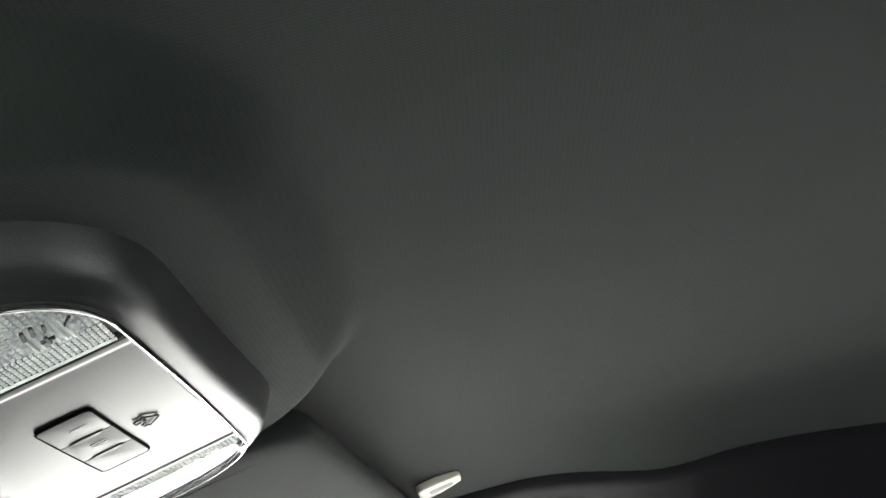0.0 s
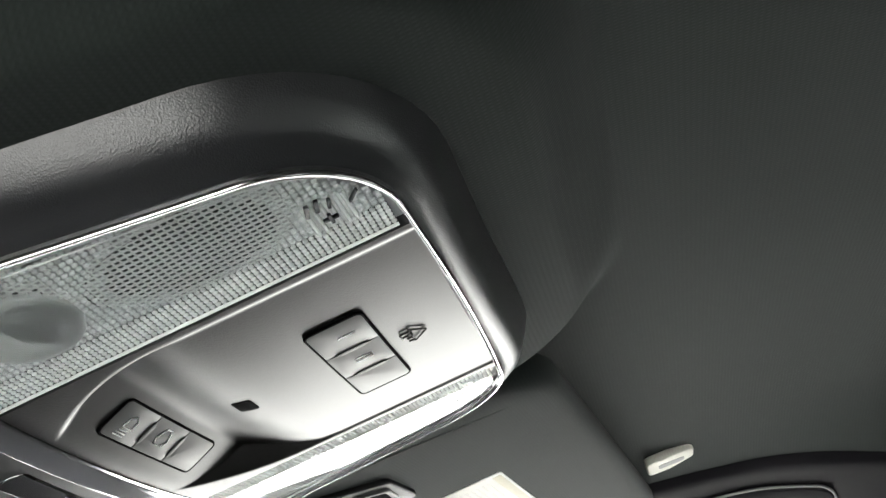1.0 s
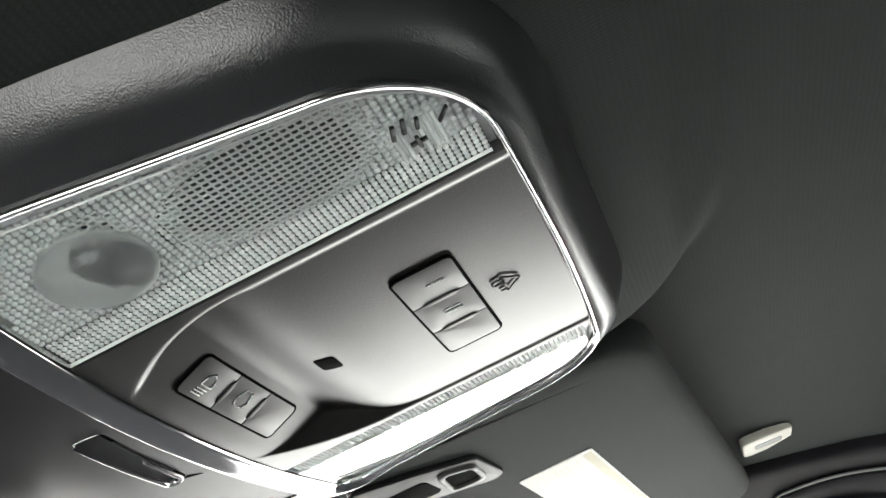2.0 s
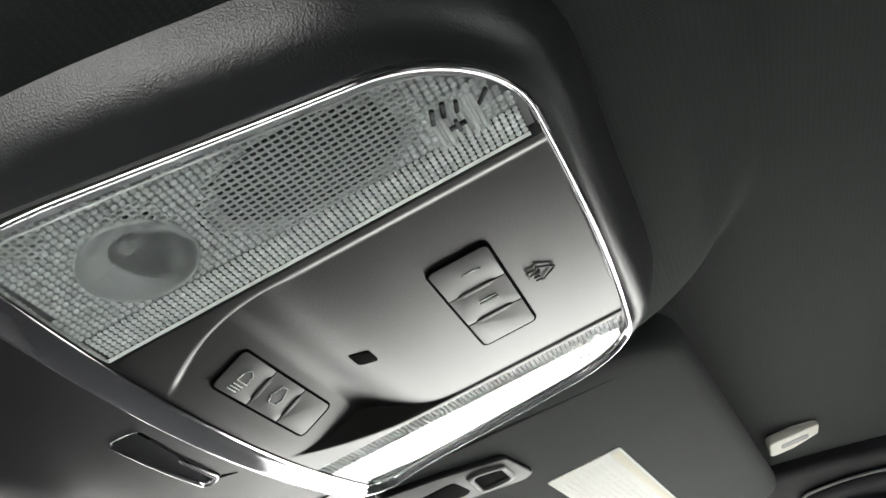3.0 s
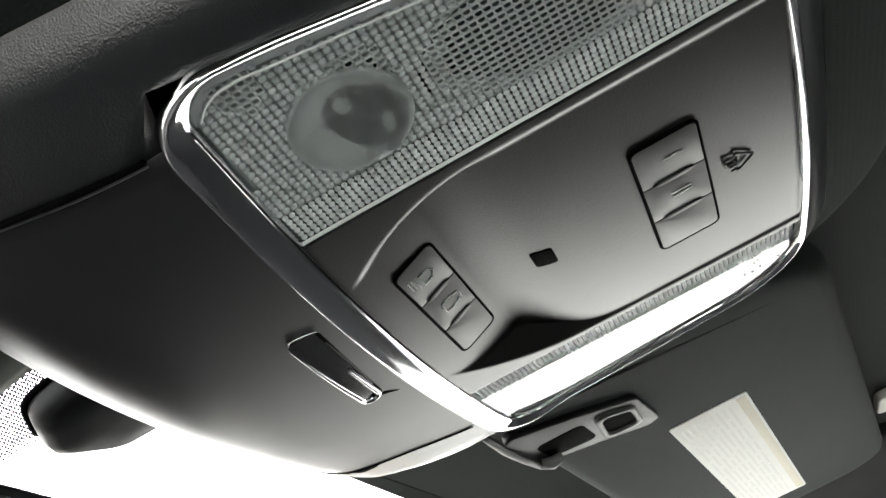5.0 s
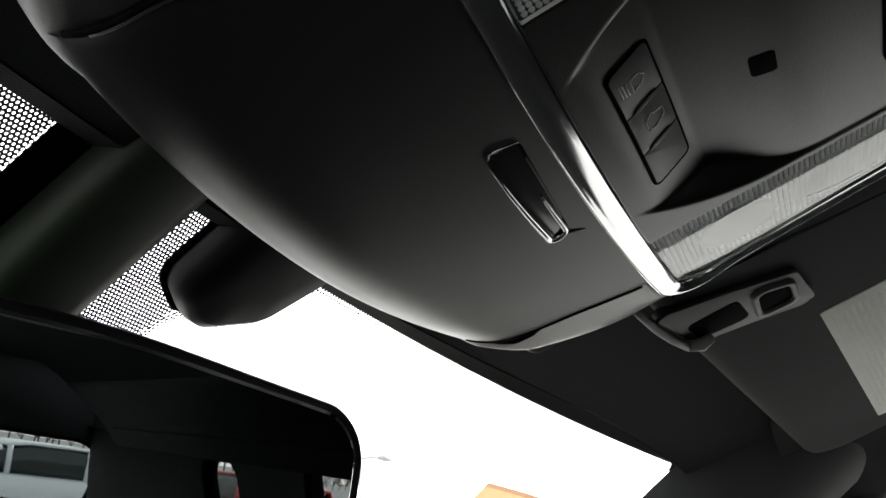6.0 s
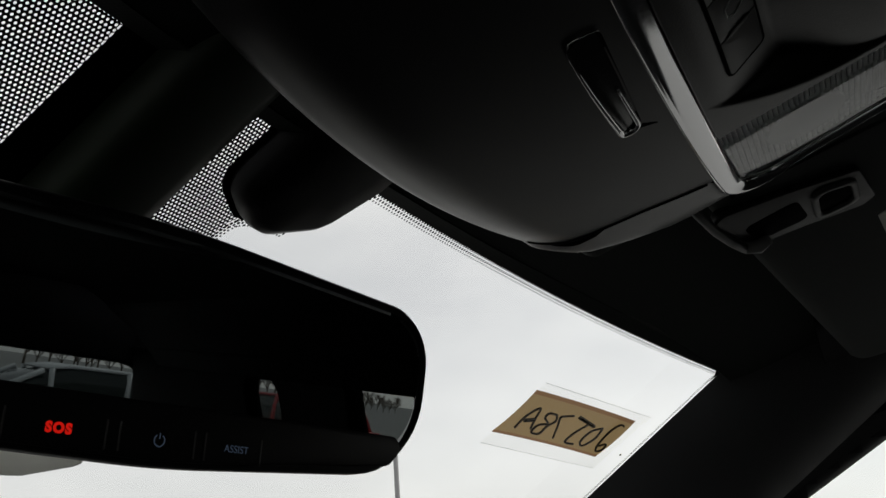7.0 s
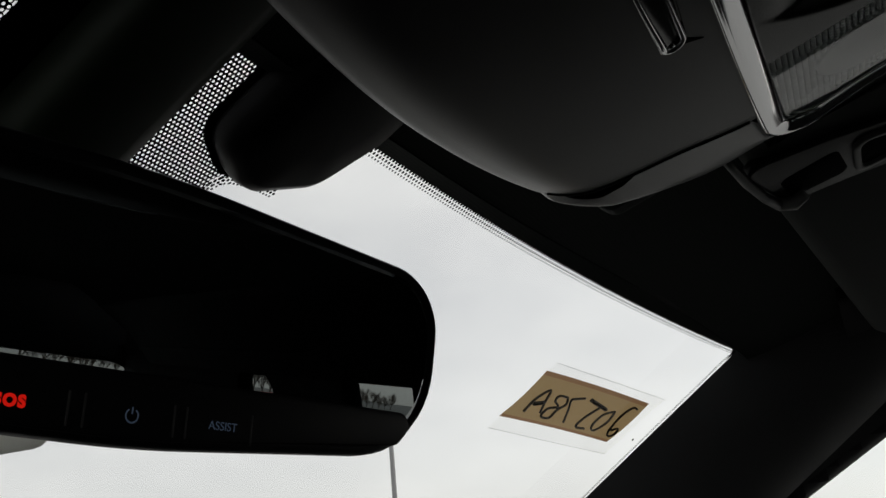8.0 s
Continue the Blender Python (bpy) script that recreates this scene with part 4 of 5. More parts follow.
def warning_label():
    """Paper label stuck to the visor, with lines of print that cannot be read."""
    paper = grained("label_paper", (0.80, 0.80, 0.74), 0.6, 500.0, 0.08, vary=0.08)
    yellow = grained("label_yellow", (0.66, 0.62, 0.48), 0.6, 500.0, 0.08, vary=0.08)
    ink, _n, _l, _b = shader("label_print", (0.72, 0.72, 0.67), 0.6)
    top = thing("warning_label", VISOR @ pose(0.0, 0, 0), "off-white paper warning label stuck on the visor", "label")
    part("sheet", mesh_of("sheet", *plate(box_outline(0.0, -0.0455, 0.246, 0.0, 0.002), 0.0006, -0.0006, 0.0002), paper), top)
    part("yellow_strip", mesh_of("yellow_strip", *plate(box_outline(0.004, -0.0440, 0.242, -0.0385, 0.001), -0.0004, -0.0008, 0.0001), yellow), top, "faded yellow strip")
    rnd = random.Random(5)
    for k in range(9):
        y = -0.0045 - k * 0.0036
        x = 0.010
        while x < 0.22:
            w = rnd.uniform(0.012, 0.045)
            part("print_bar", mesh_of("print_bar", *plate(box_outline(x, y - 0.0007, min(x + w, 0.236), y + 0.0007, 0.0002, 2), -0.0005, -0.00064, 0.00002, seg=1), ink, False), top)
            x += w + 0.006
    return top


warning_label()


def roof_clip():
    m = pose(0.4604, -0.1431, roof_height(0.4604, -0.1431) - 0.001, -15, 0, 0)
    top = thing("roof_clip", m, "ivory plastic clip with a slot, set in the roof lining", "clip")
    out = box_outline(-0.020, -0.019, 0.020, 0.019, 0.006)
    part("body", mesh_of("body", *plate(out, 0.004, -0.0022, 0.0015), IVORY), top)
    part("slot", mesh_of("slot", *plate(box_outline(-0.006, -0.011, 0.006, 0.010, 0.003), -0.001, -0.0026, 0.0002), TRIM_LIGHT), top, "grey slot in the clip")


roof_clip()


def rail_edge(y):
    """Where the roof lining gives way to the black rail trim, bulging inward at the handle."""
    return 0.505 - 0.022 * smooth(-0.165, -0.290, y) - 0.018 * smooth(-0.270, -0.400, y) + 0.010 * smooth(-0.400, -0.600, y)


def rail_height(x, y):
    e = rail_edge(y)
    return base_roof(e, y) - 0.005 - 0.45 * (x - e)


def rail_trim():
    ys = [-1.9 + 1.95 * i / 160 for i in range(161)]
    for sx in (-1, 1):
        def fn(s, y):
            e = rail_edge(y)
            lip = 0.0010 + 0.0050 * smooth(-0.34, -0.25, y)
            if s < 0.2:
                a = s / 0.2
                x = e - 0.010 * (1 - a)
                return (sx * x, y, base_roof(x, y) + 0.003 - (0.003 + lip) * a ** 0.7)
            a = (s - 0.2) / 0.8
            x = e + (0.622 - e) * a
            skirt = 0.006 * smooth(-0.68, -0.55, y) * smooth(-0.08, -0.16, y) * max(0.0, a - 0.9) / 0.1
            z = base_roof(e, y) - lip - 0.45 * (x - e) - 0.10 * max(0, x - 0.56)
            return (sx * x, y, min(z, base_roof(x, y) - 0.003) - skirt)
        tagged(new("trim", mesh_of("trim", *grid(fn, [i / 20 for i in range(21)], ys), RAIL_BLACK)), "black moulded trim along the roof rail over the door", "rail trim", kind="structure")


rail_trim()


def grab_handle():
    top = thing("grab_handle", pose(0, 0, 0), "folded black grab handle in the roof rail, its edge highlight put in pale", "grab handle")
    out = rounded([(0.5330, -0.1400, 0.010), (0.5080, -0.2640, 0.011), (0.5620, -0.2740, 0.014), (0.5820, -0.1480, 0.014)], 8, 12)
    cx, cy = 0.546, -0.207

    def lay(q, h):
        return [(cx + (x - cx) * q, cy + (y - cy) * (1 - (1 - q) * 0.4), rail_height(cx + (x - cx) * q, cy + (y - cy) * (1 - (1 - q) * 0.4)) - h) for x, y in out]
    part("grip", mesh_of("grip", *loft([lay(1.0, 0.000), lay(0.98, 0.003), lay(0.90, 0.0042), lay(0.6, 0.0050), lay(0.1, 0.0052)], True, False, True), RAIL_BLACK), top, "black folded grip")
    # light grey tube paints the highlight along the edge of the black grip
    edge = lay(1.0, 0.0024)
    part("edge_highlight", mesh_of("edge_highlight", *tube(edge + edge[:1], 0.0011, 8), TRIM_LIGHT), top, "highlight along the edge of the grip, put in as a pale tube")


grab_handle()


# ---- rear-view mirror, its stalk cover and the sensor housing on the windscreen ----
MIRROR_X = Vector((0.0559, -0.0147, -0.0019)).normalized()
MIRROR_TILT = radians(8.0)
_n0 = MIRROR_X.cross(Vector((0, 0, 1))).normalized()
_u0 = _n0.cross(MIRROR_X).normalized()
if _u0.z < 0:
    _u0 = -_u0
MIRROR_N = (_n0 * math.cos(MIRROR_TILT) - _u0 * math.sin(MIRROR_TILT)).normalized()
if MIRROR_N.y > 0:
    MIRROR_N = -MIRROR_N
MIRROR_Y = MIRROR_N.cross(MIRROR_X).normalized()
if MIRROR_Y.z < 0:
    MIRROR_Y = -MIRROR_Y
MIRROR = Matrix((MIRROR_X, MIRROR_Y, MIRROR_X.cross(MIRROR_Y))).transposed().to_4x4()
MIRROR.translation = Vector((-0.0166, 0.2069, 1.5606))


def rear_view_mirror():
    """Frame: x along the mirror to the passenger, y up, z out of the glass to the cabin; the origin is its power mark."""
    top = thing("rear_view_mirror", MIRROR, "black frameless-looking rear-view mirror with a row of lit button marks", "mirror")
    glass, _nn, _ll, gb = shader("mirror_glass", (0.37, 0.39, 0.40), 0.01, 1.0)
    out = rounded([(-0.124, -0.0042, 0.026), (0.005, -0.0074, 0.4), (0.1110, -0.0012, 0.033), (0.1150, 0.0590, 0.020), (0.000, 0.0650, 0.5), (-0.130, 0.0580, 0.022)], 10, 10)
    def ring(scale, z, dy=0.0):
        return [(x * scale, 0.028 + (y - 0.028) * (1 - (1 - scale) * 3.2) + dy, z) for x, y in out]
    shell = [ring(0.965, -0.001), ring(0.985, 0.0005), ring(1.0, -0.002), ring(1.004, -0.007), ring(0.99, -0.016), ring(0.93, -0.028), ring(0.82, -0.038), ring(0.76, -0.040)]
    part("housing", mesh_of("housing", *loft(shell, True, False, True), MIRROR_BLACK), top, "black plastic mirror housing")
    part("mirror_glass", mesh_of("mirror_glass", *loft([ring(0.968, -0.0012), ring(0.9675, -0.0006), ring(0.955, -0.0002)], True, True, True), glass, False), top, "dark tinted mirror glass")
    # chin below the glass that carries the lit marks
    bar = rounded([(-0.112, -0.0034, 0.006), (0.005, -0.0060, 0.3), (0.095, 0.0008, 0.006), (0.106, 0.0116, 0.004), (-0.118, 0.0096, 0.004)], 5, 8)
    chin = part("button_strip", mesh_of("button_strip", *plate(bar, -0.002, 0.0009, 0.0005), MIRROR_BLACK), top, "black strip with lit marks")
    for x in (-0.0458, -0.0171, -0.0130, 0.0117, 0.0154, 0.0364):
        part("divider", mesh_of("divider", *plate(box_outline(x, -0.0042, x + 0.0006, 0.0040, 0.0002, 2), 0.0005, 0.0011, 0.0001, seg=1), IVORY_DARK), chin)

    def words(text, x, y, size, material, name, bold=0.0, space=1.0):
        cu = bpy.data.curves.new(name, "FONT")
        cu.body = text
        cu.size = size
        cu.align_x, cu.align_y = "CENTER", "CENTER"
        cu.extrude = 0.00005
        cu.offset = bold
        cu.space_character = space
        tmp = bpy.data.objects.new(name, cu)
        me = bpy.data.meshes.new_from_object(tmp)
        bpy.data.objects.remove(tmp)
        me.materials.append(material)
        ob = part(name, me, chin)
        ob.matrix_local = pose(x, y, 0.0011)
        return ob
    tagged(words("SOS", -0.0306, 0.0000, 0.0037, RED_GLOW, "lit_word", 0.00022, 1.22), "red lit word SOS")
    tagged(words("ASSIST", 0.0272, 0.0000, 0.0032, BLUE_GLOW, "lit_word"), "pale blue lit word ASSIST")
    arc = [(0.0017 * math.sin(radians(35 + 290 * k / 20)), 0.0017 * math.cos(radians(35 + 290 * k / 20)), 0.0010) for k in range(21)]
    part("power_mark", mesh_of("power_mark", *joined(tube(arc, 0.00022, 6), tube([(0, 0.0004, 0.0010), (0, 0.0021, 0.0010)], 0.00022, 6)), BLUE_GLOW), chin, "pale lit power mark")
    # ball joint and arm
    part("ball_joint", mesh_of("ball_joint", *tube([(0.005, 0.035, -0.036), (0.010, 0.055, -0.050), (0.014, 0.075, -0.058)], 0.012, 12, [1.2, 0.9, 0.9]), MIRROR_BLACK), top)
    # lower rear tab seen under the glass
    milky = shader("milky_grey_plastic", (0.45, 0.45, 0.43), 0.5)
    tl = milky[1].new("ShaderNodeBsdfTranslucent")
    tl.inputs["Color"].default_value = (0.88, 0.88, 0.84, 1)
    mx = milky[1].new("ShaderNodeMixShader")
    mx.inputs[0].default_value = 0.85
    milky[2].new(milky[3].outputs[0], mx.inputs[1])
    milky[2].new(tl.outputs[0], mx.inputs[2])
    milky[2].new(mx.outputs[0], milky[1]["Material Output"].inputs["Surface"])
    tab = plate(rounded([(-0.125, -0.0135, 0.003), (-0.024, -0.0120, 0.008), (-0.004, -0.0070, 0.005), (-0.006, 0.004, 0.003), (-0.125, 0.004, 0.003)], 4, 6), -0.036, -0.026, 0.003)
    part("rear_tab", mesh_of("rear_tab", *tab, milky[0]), top, "milky grey plastic tab behind the mirror")
    return top


rear_view_mirror()


def stalk_cover():
    """Long tapered cover on the glass, from the header to the mirror's arm."""
    top = thing("mirror_stalk_cover", pose(0, 0, 0), "black plastic cover running down the windscreen to the mirror, its green reflection coloured in", "stalk cover")
    rings = []
    for k in range(25):
        y = 0.165 + 0.150 * k / 24
        half = 0.0200
        cx = -0.0130
        depth = 0.016 + 0.005 * k / 24
        ring = []
        for s, d in ((-1, 0.0005), (-1, 0.3), (-0.93, 0.72), (-0.80, 0.94), (-0.55, 1.0), (0, 1.03), (0.55, 1.0), (0.80, 0.94), (0.93, 0.72), (1, 0.3), (1, 0.0005)):
            ring.append(on_screen(cx + s * half, y, depth * d + 0.001))
        rings.append(ring)
    # green of the reflection is in the colour, all over the cover
    part("cover", mesh_of("cover", *loft(rings, False), STALK_GREEN_LIT), top)
    for s in (-1, 1):
        bead = [on_screen(-0.0130 + s * 0.0203, 0.165 + 0.150 * k / 24, 0.0015) for k in range(25)]
        part("edge_seal", mesh_of("edge_seal", *tube(bead, 0.0010, 6), GAP_BLACK), top, "black seal along the cover")
    return top


stalk_cover()


def sensor_housing():
    top = thing("sensor_housing", pose(0, 0, 0), "black rounded rain and camera sensor housing on the windscreen", "sensor housing")
    out = rounded([(0.0305, 0.150, 0.008), (0.0880, 0.150, 0.008), (0.0875, 0.1920, 0.010), (0.0790, 0.2185, 0.013), (0.0540, 0.2330, 0.014), (0.0310, 0.2225, 0.013)], 7, 8)
    cx, cy = 0.058, 0.19
    rings = []
    for sc, d in ((1.0, 0.0006), (1.0, 0.005), (0.985, 0.010), (0.94, 0.0145), (0.84, 0.0170), (0.5, 0.0185), (0.1, 0.019)):
        rings.append([on_screen(cx + (x - cx) * sc, cy + (y - cy) * sc, d) for x, y in out])
    part("cover", mesh_of("cover", *loft(rings, True, True, True), MIRROR_BLACK), top)
    part("flange", mesh_of("flange", *loft([[on_screen(cx + (x - cx) * sc, cy + (y - cy) * sc, d) for x, y in out] for sc, d in ((1.05, 0.0005), (1.05, 0.002), (1.02, 0.0028), (0.98, 0.003))], True), GAP_BLACK), top, "black flange round the cover")
    return top


sensor_housing()


# ---- black enamel of the glass: dot screens ----
FIELD_EDGE = [(0.0508, 0.300), (0.0516, 0.2498), (0.0519, 0.2444), (0.0530, 0.2384), (0.0553, 0.2346), (0.0597, 0.2321), (0.0687, 0.2300), (0.0840, 0.2291)]


def enamel():
    top = thing("glass_enamel", pose(0, 0, 0), "black enamel dot screen printed on the windscreen", "glass enamel", kind="stuff")

    def in_screen(x, y):
        """The perforated field beside and over the mirror cover."""
        if x < 0:
            return -0.16 < x < -0.0472 and 0.1975 < y < 0.31
        lim = 0.300
        for (xa, ya), (xb, yb) in zip(FIELD_EDGE, FIELD_EDGE[1:]):
            if xa <= x < xb:
                lim = ya + (yb - ya) * (x - xa) / (xb - xa) - 0.0008
        return 0.0035 < x < 0.082 and 0.182 < y < lim
    verts, faces = [], []
    p = 0.00175
    rows = range(int(0.150 / (p * 0.866)))
    for j in rows:
        y = 0.180 + j * p * 0.866
        for i in range(int(0.24 / p)):
            x = -0.160 + (i + 0.5 * (j % 2)) * p
            if not in_screen(x, y):
                continue
            k = len(verts)
            hexa = [(x + p * 0.5774 * math.sin(math.pi / 3 * q), y + p * 0.5774 * math.cos(math.pi / 3 * q)) for q in range(6)]
            hole = [(x + p * 0.30 * math.sin(math.pi / 3 * q), y + p * 0.30 * math.cos(math.pi / 3 * q)) for q in range(6)]
            verts += [on_screen(a, b, 0.0008) for a, b in hexa + hole]
            faces += [(k + q, k + (q + 1) % 6, k + 6 + (q + 1) % 6, k + 6 + q) for q in range(6)]
    ob = part("perforated_field", mesh_of("perforated_field", verts, faces, FRIT, False), top, "black field with clear round holes")
    ob["kind"] = "stuff"
    # fading dots along the top and down the pillar, and round the sensor field
    verts, faces = [], []

    def dot(x, y, r):
        k = len(verts)
        verts.extend(on_screen(x + r * math.cos(math.pi / 4 * q), y + r * math.sin(math.pi / 4 * q), 0.0008) for q in range(8))
        faces.append(tuple(range(k, k + 8)))
    x = -0.55
    while x < 0.532:
        if not -0.16 < x < 0.095:
            for q, r in enumerate((0.00082, 0.00070, 0.00050)):
                dot(x + (0.0011 if q % 2 else 0), top_line(x) + 0.0008 + q * 0.0017, r)
        x += 0.0022
    for sx in (-1, 1):
        y = 0.134
        while y < 0.9:
            for q, r in enumerate((0.0007, 0.0006)):
                dot(sx * (pillar_line(y) - 0.0008 - q * 0.0016), y + (0.0009 if q else 0), r)
            y += 0.0018
    # the fading border of the field: down beside the cover, then round a corner towards the passenger
    way = [(0.0518, 0.300), (0.0523, 0.2498), (0.0526, 0.2444), (0.0537, 0.2384), (0.0559, 0.2346), (0.0600, 0.2321), (0.0687, 0.2300), (0.0820, 0.2291)]
    for (xa, ya), (xb, yb) in zip(way, way[1:]):
        ln = math.hypot(xb - xa, yb - ya)
        nx, ny = -(yb - ya) / ln, (xb - xa) / ln
        for k in range(int(ln / 0.0017) + 1):
            f = k * 0.0017 / ln
            for q, r in enumerate((0.00074, 0.00062, 0.00048)):
                g = f + (0.00085 / ln if q % 2 else 0)
                dot(xa + (xb - xa) * g + nx * 0.0015 * q, ya + (yb - ya) * g + ny * 0.0015 * q, r)
    ob = part("edge_dots", mesh_of("edge_dots", verts, faces, FRIT, False), top, "fading black dots along the glass edge")
    ob["kind"] = "stuff"
    # solid band round the edges and between the fields
    def band(fa, fb, n=40):
        return grid(lambda t, s: on_screen(*(fa(t) if s == 0 else fb(t)), 0.0011), [i / n for i in range(n + 1)], [0, 1])
    solid = joined(
        band(lambda t: (-0.6 + 1.2 * t, top_line(-0.6 + 1.2 * t)), lambda t: (-0.6 + 1.2 * t, top_line(-0.6 + 1.2 * t) - 0.025)),
        band(lambda t: (-0.0475, 0.15 + 0.16 * t), lambda t: (0.0040, 0.15 + 0.16 * t)))
    # rounded upper corners of the clear glass
    for sx in (-1, 1):
        cx = 0.5318
        cy = top_line(cx)
        ax, ay, bx, by = cx - 0.011, top_line(cx - 0.011), cx + 0.285 * 0.011, cy + 0.011
        arc = [(sx * ((1 - q) ** 2 * ax + 2 * q * (1 - q) * cx + q * q * bx), (1 - q) ** 2 * ay + 2 * q * (1 - q) * cy + q * q * by) for q in [i / 8 for i in range(9)]]
        verts = [on_screen(sx * (cx + 0.004), cy - 0.004, 0.0010)] + [on_screen(x, y, 0.0010) for x, y in arc]
        part("corner_fill", mesh_of("corner_fill", verts, [(0, i, i + 1) for i in range(1, 9)], FRIT, False), top, "rounded black corner of the border")
    part("solid_band", mesh_of("solid_band", *solid, FRIT, False), top, "solid black border")
    return top


enamel()


def stock_tag():
    """Brown card taped to the outside of the glass under a clear pocket; its hand-written marks show reversed."""
    top = thing("windscreen_tag", pose(0, 0, 0), "brown card tag in a clear windscreen pocket with black pen marks", "tag")
    a, b, d = Vector((0.3690, 0.2252)), Vector((0.5104, 0.1954)), Vector((0.3755, 0.2636))

    def at(s, t, off):
        p = a + (b - a) * s + (d - a) * t
        return on_screen(p.x, p.y, off)
    def paper(name, base, through):
        m = grained(name, base, 0.75, 260.0, 0.2, vary=0.18)
        n, l = m.node_tree.nodes, m.node_tree.links
        tl = n.new("ShaderNodeBsdfTranslucent")
        tl.inputs["Color"].default_value = (*through, 1)
        mx = n.new("ShaderNodeMixShader")
        mx.inputs[0].default_value = 0.6
        l.new(n["Principled BSDF"].outputs[0], mx.inputs[1])
        l.new(tl.outputs[0], mx.inputs[2])
        l.new(mx.outputs[0], n["Material Output"].inputs["Surface"])
        return m
    card = paper("brown_card", (0.30, 0.215, 0.115), (0.39, 0.275, 0.135))
    edge = paper("red_brown_edge", (0.26, 0.15, 0.08), (0.30, 0.165, 0.085))
    pen, _n2, _l2, _b2 = shader("brown_black_pen", (0.03, 0.023, 0.014), 0.7)
    part("card", mesh_of("card", *grid(lambda s, t: at(s, t, 0.0012 + 0.0012 * math.sin(math.pi * t)), [i / 16 for i in range(17)], [0.08 + 0.86 * i / 8 for i in range(9)]), card), top, "brown translucent card")
    part("border", mesh_of("border", *joined(grid(lambda s, t: at(s, t * 0.08, 0.0012 + 0.0012 * math.sin(math.pi * t * 0.08)), [i / 16 for i in range(17)], [0, 1]), grid(lambda s, t: at(s, 1 - t * 0.06, 0.0012 + 0.0012 * math.sin(math.pi * (1 - t * 0.06))), [i / 16 for i in range(17)], [0, 1])), edge), top, "red-brown border lines")
    pocket = part("pocket", mesh_of("pocket", *grid(lambda s, t: at(s * 1.08 - 0.03, t * 1.42 - 0.22, 0.0042), [0, 0.5, 1], [0, 0.5, 1]), FILM), top, "clear plastic pocket")
    pocket.visible_shadow = False
    rimline = [at(s, t, 0.0042) for s, t in ((-0.03, -0.22), (1.05, -0.22))]
    rim2 = [at(s, t, 0.0042) for s, t in ((-0.03, 1.20), (1.05, 1.20))]
    seam, _n3, _l3, _b3 = shader("pocket_seam", (0.3, 0.3, 0.3), 0.4)
    part("pocket_seam", mesh_of("pocket_seam", *joined(tube(rimline, 0.00013, 5), tube(rim2, 0.00013, 5)), seam), top)
    marks = [
        [(0.107, 0.788), (0.099, 0.508), (0.141, 0.292), (0.185, 0.525), (0.229, 0.741)],
        [(0.12, 0.603), (0.183, 0.541)],
        [(0.313, 0.341), (0.245, 0.348), (0.248, 0.457), (0.312, 0.555), (0.254, 0.634), (0.26, 0.802), (0.329, 0.799), (0.328, 0.616), (0.351, 0.468), (0.313, 0.341)],
        [(0.444, 0.267), (0.386, 0.32), (0.358, 0.371), (0.404, 0.543), (0.469, 0.811)],
        [(0.503, 0.265), (0.684, 0.353)],
        [(0.626, 0.364), (0.591, 0.613), (0.595, 0.833), (0.678, 0.831)],
        [(0.775, 0.338), (0.709, 0.474), (0.713, 0.732), (0.767, 0.814), (0.803, 0.591), (0.775, 0.338)],
        [(0.93, 0.16), (0.884, 0.163), (0.861, 0.382), (0.889, 0.728), (0.931, 0.844), (0.966, 0.763), (0.946, 0.643), (0.904, 0.718)],
    ]
    for strokes in marks:
        ends = [Vector(c) for c in strokes[:1] + strokes + strokes[-1:]]
        pts = []
        for p0, p1, p2, p3 in zip(ends, ends[1:], ends[2:], ends[3:]):
            for k in range(5):
                f = k / 5
                c = 0.5 * (2 * p1 + (p2 - p0) * f + (2 * p0 - 5 * p1 + 4 * p2 - p3) * f * f + (3 * p1 - p0 - 3 * p2 + p3) * f ** 3)
                pts.append(at(c.x, c.y, 0.0030))
        pts.append(at(*strokes[-1], 0.0030))
        part("pen_mark", mesh_of("pen_mark", *tube(pts, 0.0009 if len(strokes) > 2 else 0.0016, 6), pen), top, "black pen stroke")
    return top


stock_tag()


# ---- outside: ground, lamp posts, bare trees, parked cars behind ----
def glass_speck():
    """A fleck of dirt on the windscreen beside the tag."""
    top = thing("dirt_fleck", pose(0, 0, 0), "small dark fleck of dirt stuck on the windscreen glass", "dirt")
    out = [(0.5442 + 0.0011 * math.cos(k * 0.9) * (1 + 0.4 * math.sin(2 * k)), 0.2198 + 0.0009 * math.sin(k * 0.9)) for k in range(7)]
    part("fleck", mesh_of("fleck", *loft([[on_screen(x, y, 0.0006) for x, y in out], [on_screen(x, y, 0.0010) for x, y in out]], True, True, True), DARK_INK, False), top)


glass_speck()


def ground():
    # never in direct view; pale colour chosen to bounce light up into the cabin
    concrete = grained("concrete_pale_for_bounce", (0.30, 0.296, 0.285), 0.85, 60.0, 0.5, wear=0.4)
    g = grid(lambda x, y: (x, y, 0.0), [-2500, -200, -40, 0, 40, 200, 2500], [-2500, -200, -40, 0, 40, 200, 2500])
    tagged(new("ground", mesh_of("ground", *g, concrete, False)), "concrete car park reaching the horizon, made pale to bounce light into the cabin", "ground", kind="structure")


ground()
STEEL = grained("galvanised_steel", (0.26, 0.26, 0.265), 0.5, 90.0, 0.1)


